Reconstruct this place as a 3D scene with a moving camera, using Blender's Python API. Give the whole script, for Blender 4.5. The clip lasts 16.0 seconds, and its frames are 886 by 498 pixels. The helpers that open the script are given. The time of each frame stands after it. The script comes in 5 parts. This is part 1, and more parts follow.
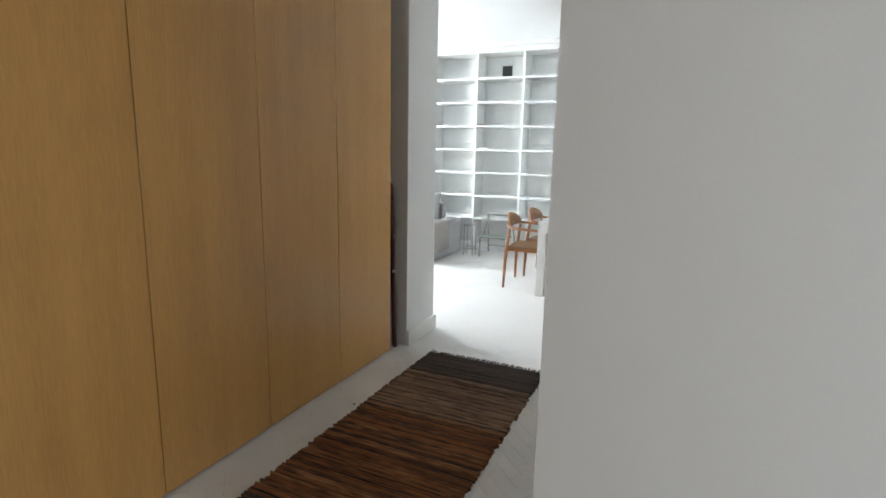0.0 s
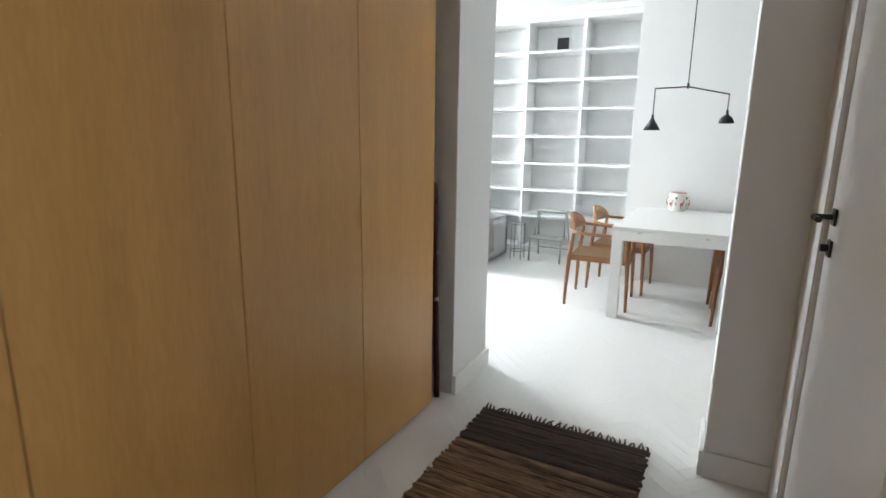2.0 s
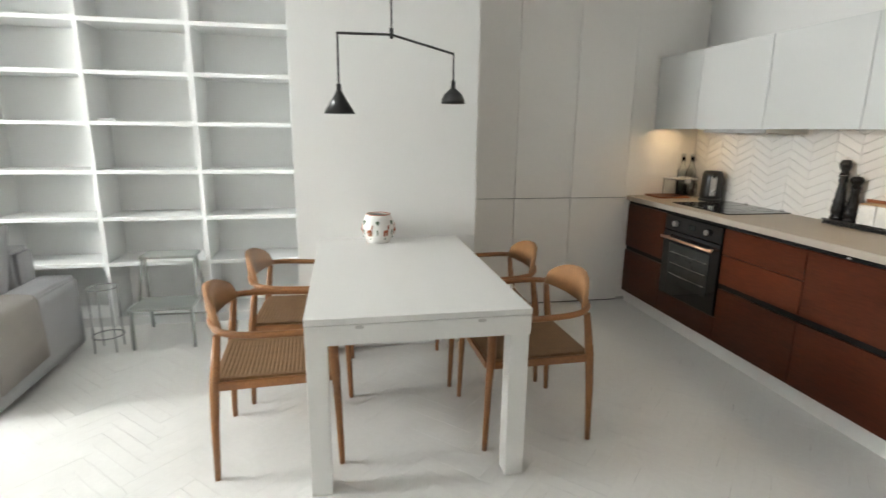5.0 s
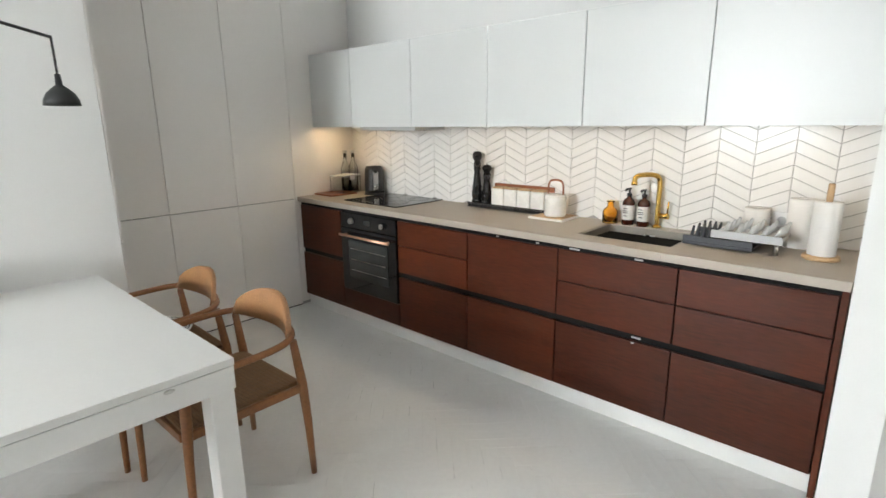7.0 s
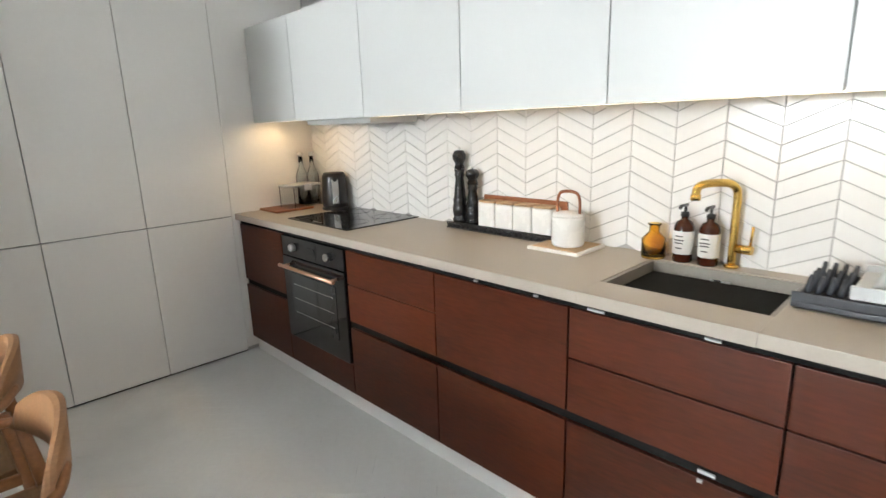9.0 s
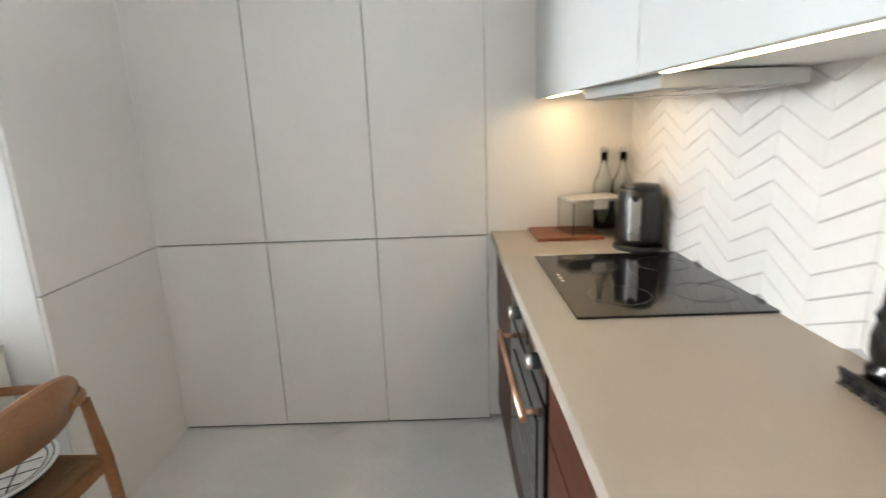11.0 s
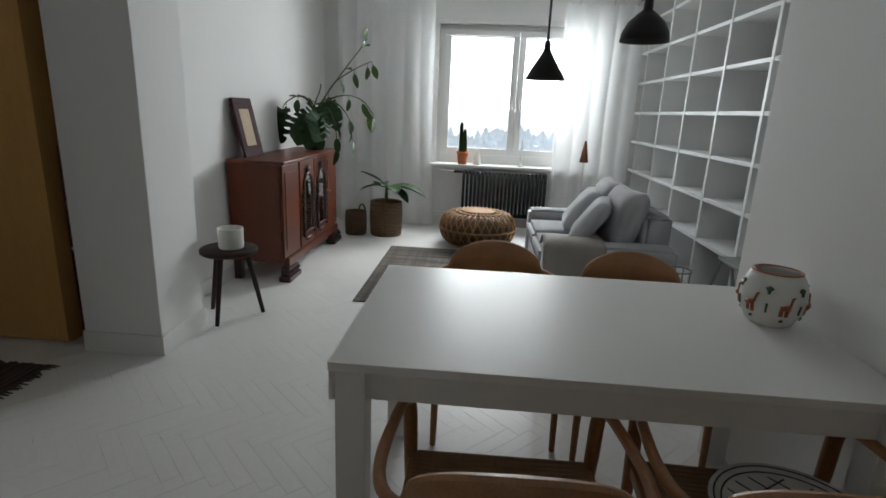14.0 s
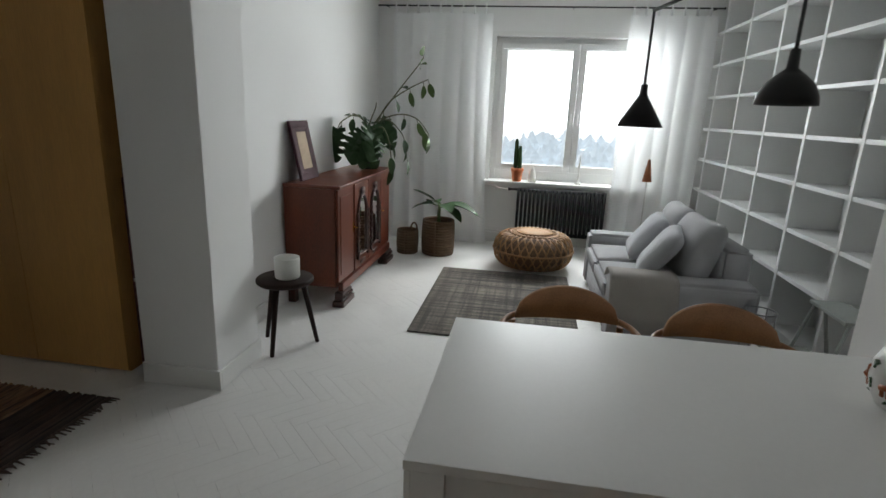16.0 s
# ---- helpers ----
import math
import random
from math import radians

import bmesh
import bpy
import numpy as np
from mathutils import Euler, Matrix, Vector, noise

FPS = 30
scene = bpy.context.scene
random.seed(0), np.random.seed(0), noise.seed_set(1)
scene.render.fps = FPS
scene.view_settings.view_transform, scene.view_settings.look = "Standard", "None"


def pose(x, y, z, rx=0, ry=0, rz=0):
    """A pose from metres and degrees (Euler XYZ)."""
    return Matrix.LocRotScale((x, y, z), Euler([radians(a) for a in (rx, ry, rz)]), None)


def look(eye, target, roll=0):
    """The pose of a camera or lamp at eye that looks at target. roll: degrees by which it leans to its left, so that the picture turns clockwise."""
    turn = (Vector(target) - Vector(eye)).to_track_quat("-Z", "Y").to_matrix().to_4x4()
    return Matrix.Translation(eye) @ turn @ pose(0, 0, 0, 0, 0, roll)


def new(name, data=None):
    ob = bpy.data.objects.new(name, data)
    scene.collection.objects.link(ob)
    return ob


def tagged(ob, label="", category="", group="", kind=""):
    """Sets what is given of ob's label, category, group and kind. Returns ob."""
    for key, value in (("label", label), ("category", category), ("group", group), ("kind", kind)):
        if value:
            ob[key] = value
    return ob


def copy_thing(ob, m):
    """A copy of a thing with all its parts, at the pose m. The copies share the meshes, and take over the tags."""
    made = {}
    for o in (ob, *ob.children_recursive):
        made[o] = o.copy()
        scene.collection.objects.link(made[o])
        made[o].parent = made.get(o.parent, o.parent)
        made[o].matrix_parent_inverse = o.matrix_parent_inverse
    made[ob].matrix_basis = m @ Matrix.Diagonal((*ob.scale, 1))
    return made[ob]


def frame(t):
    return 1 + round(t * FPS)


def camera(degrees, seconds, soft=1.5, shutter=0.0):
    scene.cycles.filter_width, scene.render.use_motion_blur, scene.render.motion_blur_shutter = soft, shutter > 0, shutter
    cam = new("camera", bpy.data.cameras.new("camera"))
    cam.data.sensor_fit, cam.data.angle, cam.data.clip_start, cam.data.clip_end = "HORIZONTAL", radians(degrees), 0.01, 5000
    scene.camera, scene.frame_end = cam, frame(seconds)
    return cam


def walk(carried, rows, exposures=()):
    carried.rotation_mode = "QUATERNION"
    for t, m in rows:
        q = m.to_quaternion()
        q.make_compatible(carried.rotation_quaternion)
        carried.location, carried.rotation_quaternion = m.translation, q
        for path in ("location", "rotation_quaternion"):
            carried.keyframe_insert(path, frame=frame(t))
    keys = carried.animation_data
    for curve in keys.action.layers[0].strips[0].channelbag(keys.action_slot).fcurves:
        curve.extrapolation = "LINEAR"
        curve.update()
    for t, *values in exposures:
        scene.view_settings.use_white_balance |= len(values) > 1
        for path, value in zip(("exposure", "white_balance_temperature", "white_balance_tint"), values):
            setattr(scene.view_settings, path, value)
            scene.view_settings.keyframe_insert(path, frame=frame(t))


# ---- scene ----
cam = camera(80.6, 16.0, shutter=0.25)
PATH = [
    (0, (0.046, 0.548, 1.387), (-0.769, 2.339, 1.025), 1.2),
    (0.5, (-0.021, 0.709, 1.398), (-0.938, 2.45, 1.035), 0.6),
    (1, (-0.202, 0.87, 1.366), (-1.207, 2.561, 1.005), 0.8),
    (1.5, (-0.351, 1.053, 1.383), (-1.375, 2.727, 0.999), 0.8),
    (2, (-0.491, 1.346, 1.385), (-1.406, 3.077, 0.975), 0.9),
    (2.5, (-0.659, 1.746, 1.395), (-1.412, 3.552, 0.982), 0.8),
    (3, (-0.859, 2.145, 1.426), (-1.452, 4.007, 1.002), 0.7),
    (3.5, (-0.936, 2.608, 1.406), (-1.307, 4.526, 0.976), 0.7),
    (4, (-0.977, 3.031, 1.415), (-1.174, 4.973, 0.979), 0.2),
    (4.5, (-1.059, 3.397, 1.432), (-1.108, 5.347, 0.99), 0.3),
    (5, (-1.047, 3.671, 1.427), (-0.68, 5.585, 0.98), 0.7),
    (5.2, (-1.014, 3.749, 1.415), (-0.495, 5.629, 0.972), 0.6),
    (7.3, (-1.019, 3.97, 1.481), (0.45, 5.239, 1.0), -0.9),
    (7.5, (-0.978, 3.985, 1.481), (0.499, 5.244, 0.998), -1.0),
    (8, (-0.754, 4.108, 1.429), (0.744, 5.351, 0.968), -0.4),
    (8.2, (-0.627, 4.173, 1.427), (0.869, 5.418, 0.964), -0.5),
    (10.5, (0.926, 5.148, 1.351), (1.397, 7.037, 0.893), -2.8),
    (11, (1.07, 5.434, 1.376), (1.054, 7.377, 0.902), -2.1),
    (11.5, (1.046, 5.673, 1.351), (0.415, 7.512, 0.883), -1.3),
    (11.7, (1.003, 5.753, 1.331), (0.16, 7.499, 0.841), -1.1),
    (12, (0.922, 5.84, 1.292), (-0.277, 7.366, 0.807), -0.3),
    (12.5, (0.848, 5.885, 1.247), (-0.77, 6.956, 0.763), 0.8),
    (13, (0.869, 5.829, 1.271), (-1.006, 6.299, 0.759), 1.1),
    (13.5, (0.822, 5.899, 1.288), (-1.11, 5.963, 0.775), 1.8),
    (14, (0.842, 5.873, 1.369), (-1.088, 5.742, 0.859), 2.5),
    (14.5, (0.845, 5.892, 1.453), (-1.078, 5.688, 0.946), 2.4),
    (15, (0.826, 5.882, 1.513), (-1.093, 5.639, 1.008), 2.3),
    (15.5, (0.793, 5.853, 1.543), (-1.121, 5.568, 1.037), 2.3),
    (16, (0.663, 5.739, 1.508), (-1.25, 5.445, 1.002), 2.3),
]
EXPOSURES = [
    (0.0, 0.75, 6400, 10), (0.5, 0.85, 6400, 10), (1.0, 0.5, 6500, 10), (1.5, 0.9, 6300, 10), (2.0, 0.85, 6400, 10), (3.5, 0.55, 6400, 10), (5.0, 0.4, 7000, 10), (7.3, 0.65, 6700, 10), (8.2, 0.75, 6700, 10), (10.3, 1.05, 6400, 10), (11.3, 1.15, 6600, 10),
    (12.0, 0.65, 6600, 10), (12.6, -0.6, 6600, 10), (13.4, -1.4, 6600, 10), (16.0, -1.3, 6700, 10),
]
walk(cam, [(t, look(eye, target, roll)) for t, eye, target, roll in PATH], EXPOSURES)

# ---- light ----
world = bpy.data.worlds.new("sky")
scene.world = world
world.use_nodes = True
sky = world.node_tree.nodes.new("ShaderNodeTexSky")
sky.sky_type = 'NISHITA'
sky.sun_disc = False
sky.sun_elevation = radians(38)
sky.sun_rotation = radians(200)
sky.air_density, sky.dust_density = 1.0, 3.0
back = world.node_tree.nodes["Background"]
world.node_tree.links.new(sky.outputs[0], back.inputs[0])
back.inputs[1].default_value = 0.15

sun_data = bpy.data.lights.new("sun", 'SUN')
sun_data.energy, sun_data.angle, sun_data.color = 1.0, radians(12), (1.0, 0.96, 0.9)
sun = new("sun", sun_data)
sun.matrix_world = look((0, 0, 0), (0.9, -0.45, -0.75))


def area_lamp(name, eye, target, w, h, watts, colour):
    d = bpy.data.lights.new(name, 'AREA')
    d.shape, d.size, d.size_y, d.energy, d.color = 'RECTANGLE', w, h, watts, colour
    ob = new(name, d)
    ob.matrix_world = look(eye, target)
    return ob


# daylight through the living-room window, and an added hall lamp for unseen rooms behind
area_lamp("window_daylight", (-5.86, 6.22, 1.86), (-1.5, 6.05, 0.8), 1.54, 0.94, 235, (0.90, 0.96, 1.0))
area_lamp("hall_fill_lamp", (1.94, 0.7, 1.35), (-2, 0.7, 1.2), 1.4, 2.0, 12.5, (0.93, 0.97, 1.0))

# ---- materials ----


def mat(name, colour, rough=0.5, var=0.08, scale=6.0, fine=90.0, bump=0.05, metal=0.0, stretch=(1, 1, 1), spec=0.5, island=0.0, coat=0.0, rvar=0.08):
    m = bpy.data.materials.new(name)
    m.use_nodes = True
    nt = m.node_tree
    n, ln = nt.nodes, nt.links
    b = n["Principled BSDF"]
    tc = n.new("ShaderNodeTexCoord")
    mp = n.new("ShaderNodeMapping")
    mp.inputs["Scale"].default_value = stretch
    ln.new(tc.outputs["Object"], mp.inputs[0])
    big = n.new("ShaderNodeTexNoise")
    big.inputs["Scale"].default_value, big.inputs["Detail"].default_value = scale, 5
    small = n.new("ShaderNodeTexNoise")
    small.inputs["Scale"].default_value, small.inputs["Detail"].default_value = fine, 3
    ln.new(mp.outputs[0], big.inputs[0])
    ln.new(mp.outputs[0], small.inputs[0])
    mix = n.new("ShaderNodeMath")
    mix.operation = 'ADD'
    ln.new(big.outputs[0], mix.inputs[0])
    ln.new(small.outputs[0], mix.inputs[1])
    last = mix.outputs[0]
    if island:
        oi = n.new("ShaderNodeObjectInfo")
        k = n.new("ShaderNodeMath")
        k.operation = 'MULTIPLY_ADD'
        k.inputs[1].default_value = island
        ln.new(oi.outputs["Random"], k.inputs[0])
        ln.new(last, k.inputs[2])
        last = k.outputs[0]
    ramp = n.new("ShaderNodeMapRange")
    ramp.inputs[1].default_value, ramp.inputs[2].default_value = 0.6, 1.4 + island
    ln.new(last, ramp.inputs[0])
    cm = n.new("ShaderNodeMix")
    cm.data_type = 'RGBA'
    cm.inputs[6].default_value = (*[max(0, c * (1 - var)) for c in colour], 1)
    cm.inputs[7].default_value = (*[min(1, c * (1 + var)) for c in colour], 1)
    ln.new(ramp.outputs[0], cm.inputs[0])
    ln.new(cm.outputs[2], b.inputs["Base Color"])
    rr = n.new("ShaderNodeMapRange")
    rr.inputs[3].default_value, rr.inputs[4].default_value = max(0.02, rough - rvar), min(1, rough + rvar)
    ln.new(big.outputs[0], rr.inputs[0])
    ln.new(rr.outputs[0], b.inputs["Roughness"])
    b.inputs["Metallic"].default_value = metal
    b.inputs["Specular IOR Level"].default_value = spec
    b.inputs["Coat Weight"].default_value = coat
    if bump:
        bp = n.new("ShaderNodeBump")
        bp.inputs["Strength"].default_value, bp.inputs["Distance"].default_value = bump, 0.01
        ln.new(small.outputs[0], bp.inputs["Height"])
        ln.new(bp.outputs[0], b.inputs["Normal"])
    return m


def glow(name, colour, strength):
    m = bpy.data.materials.new(name)
    m.use_nodes = True
    b = m.node_tree.nodes["Principled BSDF"]
    b.inputs["Base Color"].default_value = (*colour, 1)
    b.inputs["Emission Color"].default_value = (*colour, 1)
    b.inputs["Emission Strength"].default_value = strength
    return m


def glass(name, colour=(1, 1, 1), rough=0.0, ior=1.45):
    m = bpy.data.materials.new(name)
    m.use_nodes = True
    b = m.node_tree.nodes["Principled BSDF"]
    b.inputs["Base Color"].default_value = (*colour, 1)
    b.inputs["Transmission Weight"].default_value = 1
    b.inputs["Roughness"].default_value = rough
    b.inputs["IOR"].default_value = ior
    return m


WALL = mat("wall_paint", (0.84, 0.84, 0.825), 0.75, 0.02, 1.5, 160, 0.04)
CEIL = mat("ceiling_paint", (0.86, 0.865, 0.86), 0.8, 0.015, 1.2, 150, 0.03)
TRIM = mat("trim_paint", (0.80, 0.80, 0.78), 0.4, 0.02, 3, 90, 0.02)
FLOOR = mat("floor_paint", (0.79, 0.785, 0.765), 0.40, 0.045, 1.4, 40, 0.06, island=0.15, rvar=0.14)
GROOVE = mat("floor_joint", (0.70, 0.69, 0.67), 0.8, 0.06, 2.6, 14, 0.1)
PANEL = mat("panel_lacquer", (0.87, 0.845, 0.81), 0.40, 0.015, 2, 60, 0.01)
UPPER = mat("upper_lacquer", (0.70, 0.71, 0.70), 0.35, 0.012, 2, 60, 0.01)
# near-black base puts the shade of gaps into the colour
GAP = mat("dark_gap", (0.012, 0.012, 0.012), 0.85, 0.1, spec=0.1)
JOINT = mat("grey_joint", (0.45, 0.44, 0.42), 0.8, 0.1)
SHELF = mat("shelf_lacquer", (0.80, 0.81, 0.80), 0.45, 0.02, 2, 80, 0.01)
BEECH = mat("beech_veneer", (0.62, 0.345, 0.11), 0.36, 0.12, 3.0, 60, 0.03, stretch=(3, 3, 0.25))
TEAK = mat("teak_front", (0.062, 0.0128, 0.0042), 0.40, 0.7, 2.6, 30, 0.03, stretch=(1, 0.45, 3.5), island=0.7, spec=0.22)
WORKTOP = mat("worktop_laminate", (0.42, 0.37, 0.31), 0.45, 0.05, 8, 220, 0.02)
WHITEWOOD = mat("white_table", (0.80, 0.795, 0.775), 0.37, 0.02, 2.5, 70, 0.015, spec=0.4)
CHAIRWOOD = mat("chair_teak", (0.26, 0.105, 0.033), 0.42, 0.30, 4.0, 70, 0.04, stretch=(1.2, 1.2, 1.2))
CHAIRBACK = mat("chair_crest_wood", (0.30, 0.145, 0.062), 0.45, 0.25, 5.0, 60, 0.04, stretch=(0.6, 2.5, 2.5))
CORD = mat("paper_cord", (0.205, 0.112, 0.050), 0.8, 0.25, 14, 160, 0.2, stretch=(1, 4, 1))
BLACK = mat("black_metal", (0.012, 0.012, 0.013), 0.38, 0.15, 8, 90, 0.02)
GLOSSBLACK = mat("black_lacquer", (0.008, 0.008, 0.009), 0.14, 0.1, 6, 60, 0.0, rvar=0.03)
IRON = mat("black_enamel", (0.010, 0.010, 0.011), 0.62, 0.15, 6, 70, 0.03, spec=0.2)
STEEL = mat("brushed_steel", (0.62, 0.61, 0.59), 0.28, 0.05, 5, 120, 0.02, metal=1)
BRASS = mat("brushed_brass", (0.72, 0.47, 0.13), 0.24, 0.06, 6, 120, 0.02, metal=1)
COPPER = mat("copper_handle", (0.78, 0.48, 0.33), 0.3, 0.05, 6, 120, 0.02, metal=1)
BLACKGLASS = mat("black_glass", (0.008, 0.008, 0.009), 0.06, 0.05, 4, 40, 0.0, rvar=0.02)
OVENGLASS = mat("oven_glass", (0.03, 0.033, 0.033), 0.08, 0.3, 5, 40, 0.0, rvar=0.03)
TILE = mat("glazed_tile", (0.80, 0.79, 0.77), 0.16, 0.035, 5, 30, 0.03, island=0.3)
GROUT = mat("grey_grout", (0.40, 0.39, 0.38), 0.9, 0.1, 20, 150, 0.1)
CERAMIC = mat("white_ceramic", (0.80, 0.79, 0.76), 0.28, 0.03, 6, 70, 0.01)
SOFA = mat("grey_linen", (0.40, 0.40, 0.41), 0.92, 0.07, 5, 380, 0.35)
CUSHION = mat("grey_cushion_linen", (0.46, 0.47, 0.49), 0.92, 0.07, 5, 380, 0.35)
BLANKET = mat("taupe_throw", (0.33, 0.305, 0.28), 0.95, 0.09, 6, 300, 0.4)
CURTAIN = mat("white_cotton", (0.87, 0.875, 0.87), 0.9, 0.02, 4, 300, 0.1)
RATTAN = mat("rattan_cane", (0.31, 0.165, 0.065), 0.6, 0.3, 9, 90, 0.1)
SEAGRASS = mat("seagrass", (0.14, 0.085, 0.048), 0.85, 0.35, 14, 120, 0.4, stretch=(1, 1, 4))
MAHOG = mat("mahogany", (0.105, 0.021, 0.0075), 0.36, 0.45, 2.5, 60, 0.03, stretch=(2.5, 2.5, 0.5), spec=0.35)
MAHOGDK = mat("dark_mahogany", (0.040, 0.011, 0.006), 0.38, 0.3, 4, 60, 0.05, coat=0.1)
DARKWOOD = mat("dark_stool_wood", (0.024, 0.012, 0.009), 0.6, 0.3, 5, 60, 0.04, spec=0.2)
FRAMEWOOD = mat("burgundy_frame", (0.045, 0.012, 0.018), 0.65, 0.2, 6, 60, 0.03, spec=0.15)
PAPERAGED = mat("aged_print", (0.47, 0.36, 0.25), 0.8, 0.14, 12, 60, 0.02)
LEAF = mat("leaf_green", (0.024, 0.060, 0.018), 0.55, 0.35, 6, 60, 0.08, island=0.5, spec=0.25)
LEAFPALE = mat("leaf_pale_green", (0.075, 0.13, 0.035), 0.55, 0.35, 6, 60, 0.08, island=0.5, spec=0.25)
STALK = mat("stalk_brown_green", (0.085, 0.09, 0.040), 0.6, 0.3, 10, 80, 0.1)
SOIL = mat("potting_soil", (0.03, 0.02, 0.014), 0.95, 0.3, 20, 120, 0.5)
TERRA = mat("terracotta", (0.55, 0.165, 0.065), 0.7, 0.15, 8, 90, 0.05)
REDTUBE = mat("burgundy_tube", (0.075, 0.012, 0.014), 0.3, 0.2, 6, 60, 0.02)
PINK = mat("pale_pink_cloth", (0.55, 0.42, 0.42), 0.85, 0.08, 6, 200, 0.1)
GREYPAINT = mat("grey_green_paint", (0.30, 0.32, 0.30), 0.5, 0.1, 6, 60, 0.03)
WIRE = mat("grey_wire", (0.25, 0.26, 0.26), 0.4, 0.1, 6, 60, 0.0)
PLASTIC = mat("white_plastic", (0.80, 0.80, 0.79), 0.35, 0.02, 4, 60, 0.0)
GREYPLASTIC = mat("light_grey_plastic", (0.50, 0.51, 0.51), 0.5, 0.05, 6, 60, 0.02)
CHARCOAL = mat("charcoal_plastic", (0.045, 0.05, 0.06), 0.5, 0.1, 6, 60, 0.02)
TOWEL = mat("paper_towel", (0.82, 0.81, 0.79), 0.95, 0.03, 20, 200, 0.25)
LIGHTWOOD = mat("light_wood", (0.50, 0.33, 0.18), 0.5, 0.2, 5, 60, 0.03, stretch=(3, 3, 0.5))
OLIVEWOOD = mat("red_brown_wood", (0.26, 0.085, 0.030), 0.4, 0.3, 5, 60, 0.03, stretch=(2, 0.6, 2))
AMBER = glass("amber_glass", (1.0, 0.66, 0.16), 0.03)
BROWNGLASS = mat("brown_bottle", (0.05, 0.012, 0.006), 0.12, 0.1, 5, 40, 0.0)
CLEAR = glass("clear_glass", (0.96, 0.98, 0.97), 0.0)
LABELPAPER = mat("label_paper", (0.72, 0.70, 0.66), 0.7, 0.05)
INK = mat("dark_print", (0.04, 0.035, 0.03), 0.7, 0.1)
SINKGREY = mat("grey_composite", (0.25, 0.23, 0.20), 0.4, 0.1, 10, 200, 0.04)
PATBROWN = mat("painted_brown", (0.40, 0.10, 0.025), 0.4, 0.1)
PATGREEN = mat("painted_green", (0.05, 0.11, 0.045), 0.4, 0.1)
MIRRORMAT = mat("mirror_glass", (0.85, 0.87, 0.86), 0.03, 0.01, 2, 20, 0.0, metal=1, rvar=0.01)
FROST = mat("ribbed_frosted_glass", (0.66, 0.66, 0.62), 0.4, 0.05, 8, 80, 0.05)
LED = glow("warm_led", (1.0, 0.74, 0.44), 7.0)

# thin cotton lets part of the daylight through
cn = CURTAIN.node_tree
tr = cn.nodes.new("ShaderNodeBsdfTranslucent")
tr.inputs[0].default_value = (0.85, 0.86, 0.86, 1)
mx = cn.nodes.new("ShaderNodeMixShader")
mx.inputs[0].default_value = 0.26
cn.links.new(cn.nodes["Principled BSDF"].outputs[0], mx.inputs[1])
cn.links.new(tr.outputs[0], mx.inputs[2])
cn.links.new(mx.outputs[0], cn.nodes["Material Output"].inputs[0])


def stripes(m, axis, period, dark, amount=0.6, second=None):
    """Woven stripes along one object axis, mixed over the base colour."""
    nt = m.node_tree
    n, ln = nt.nodes, nt.links
    b = n["Principled BSDF"]
    old = b.inputs["Base Color"].links[0].from_socket
    tc = n.new("ShaderNodeTexCoord")
    mp = n.new("ShaderNodeMapping")
    sc = [0.6, 0.6, 0.6]
    sc[axis] = 1.0 / period
    mp.inputs["Scale"].default_value = sc
    ln.new(tc.outputs["Object"], mp.inputs[0])
    no = n.new("ShaderNodeTexNoise")
    no.inputs["Scale"].default_value, no.inputs["Detail"].default_value = 1.0, 6
    no.inputs["Roughness"].default_value = 0.7
    ln.new(mp.outputs[0], no.inputs[0])
    r = n.new("ShaderNodeMapRange")
    r.inputs[1].default_value, r.inputs[2].default_value = 0.42, 0.62
    r.inputs[4].default_value = amount
    ln.new(no.outputs[0], r.inputs[0])
    cm = n.new("ShaderNodeMix")
    cm.data_type = 'RGBA'
    ln.new(r.outputs[0], cm.inputs[0])
    ln.new(old, cm.inputs[6])
    cm.inputs[7].default_value = (*dark, 1)
    ln.new(cm.outputs[2], b.inputs["Base Color"])
    return m


def cracked(m, dark, scale, low, high):
    """Short dark chips where the paint has cracked open, in scattered patches."""
    nt = m.node_tree
    n, ln = nt.nodes, nt.links
    b = n["Principled BSDF"]
    old = b.inputs["Base Color"].links[0].from_socket
    tc = n.new("ShaderNodeTexCoord")
    no = n.new("ShaderNodeTexNoise")
    no.inputs["Scale"].default_value, no.inputs["Detail"].default_value = scale, 4
    ln.new(tc.outputs["Object"], no.inputs[0])
    r = n.new("ShaderNodeMapRange")
    r.inputs[1].default_value, r.inputs[2].default_value = low, high
    ln.new(no.outputs[0], r.inputs[0])
    cm = n.new("ShaderNodeMix")
    cm.data_type = 'RGBA'
    ln.new(r.outputs[0], cm.inputs[0])
    ln.new(old, cm.inputs[6])
    cm.inputs[7].default_value = (*dark, 1)
    ln.new(cm.outputs[2], b.inputs["Base Color"])
    return m


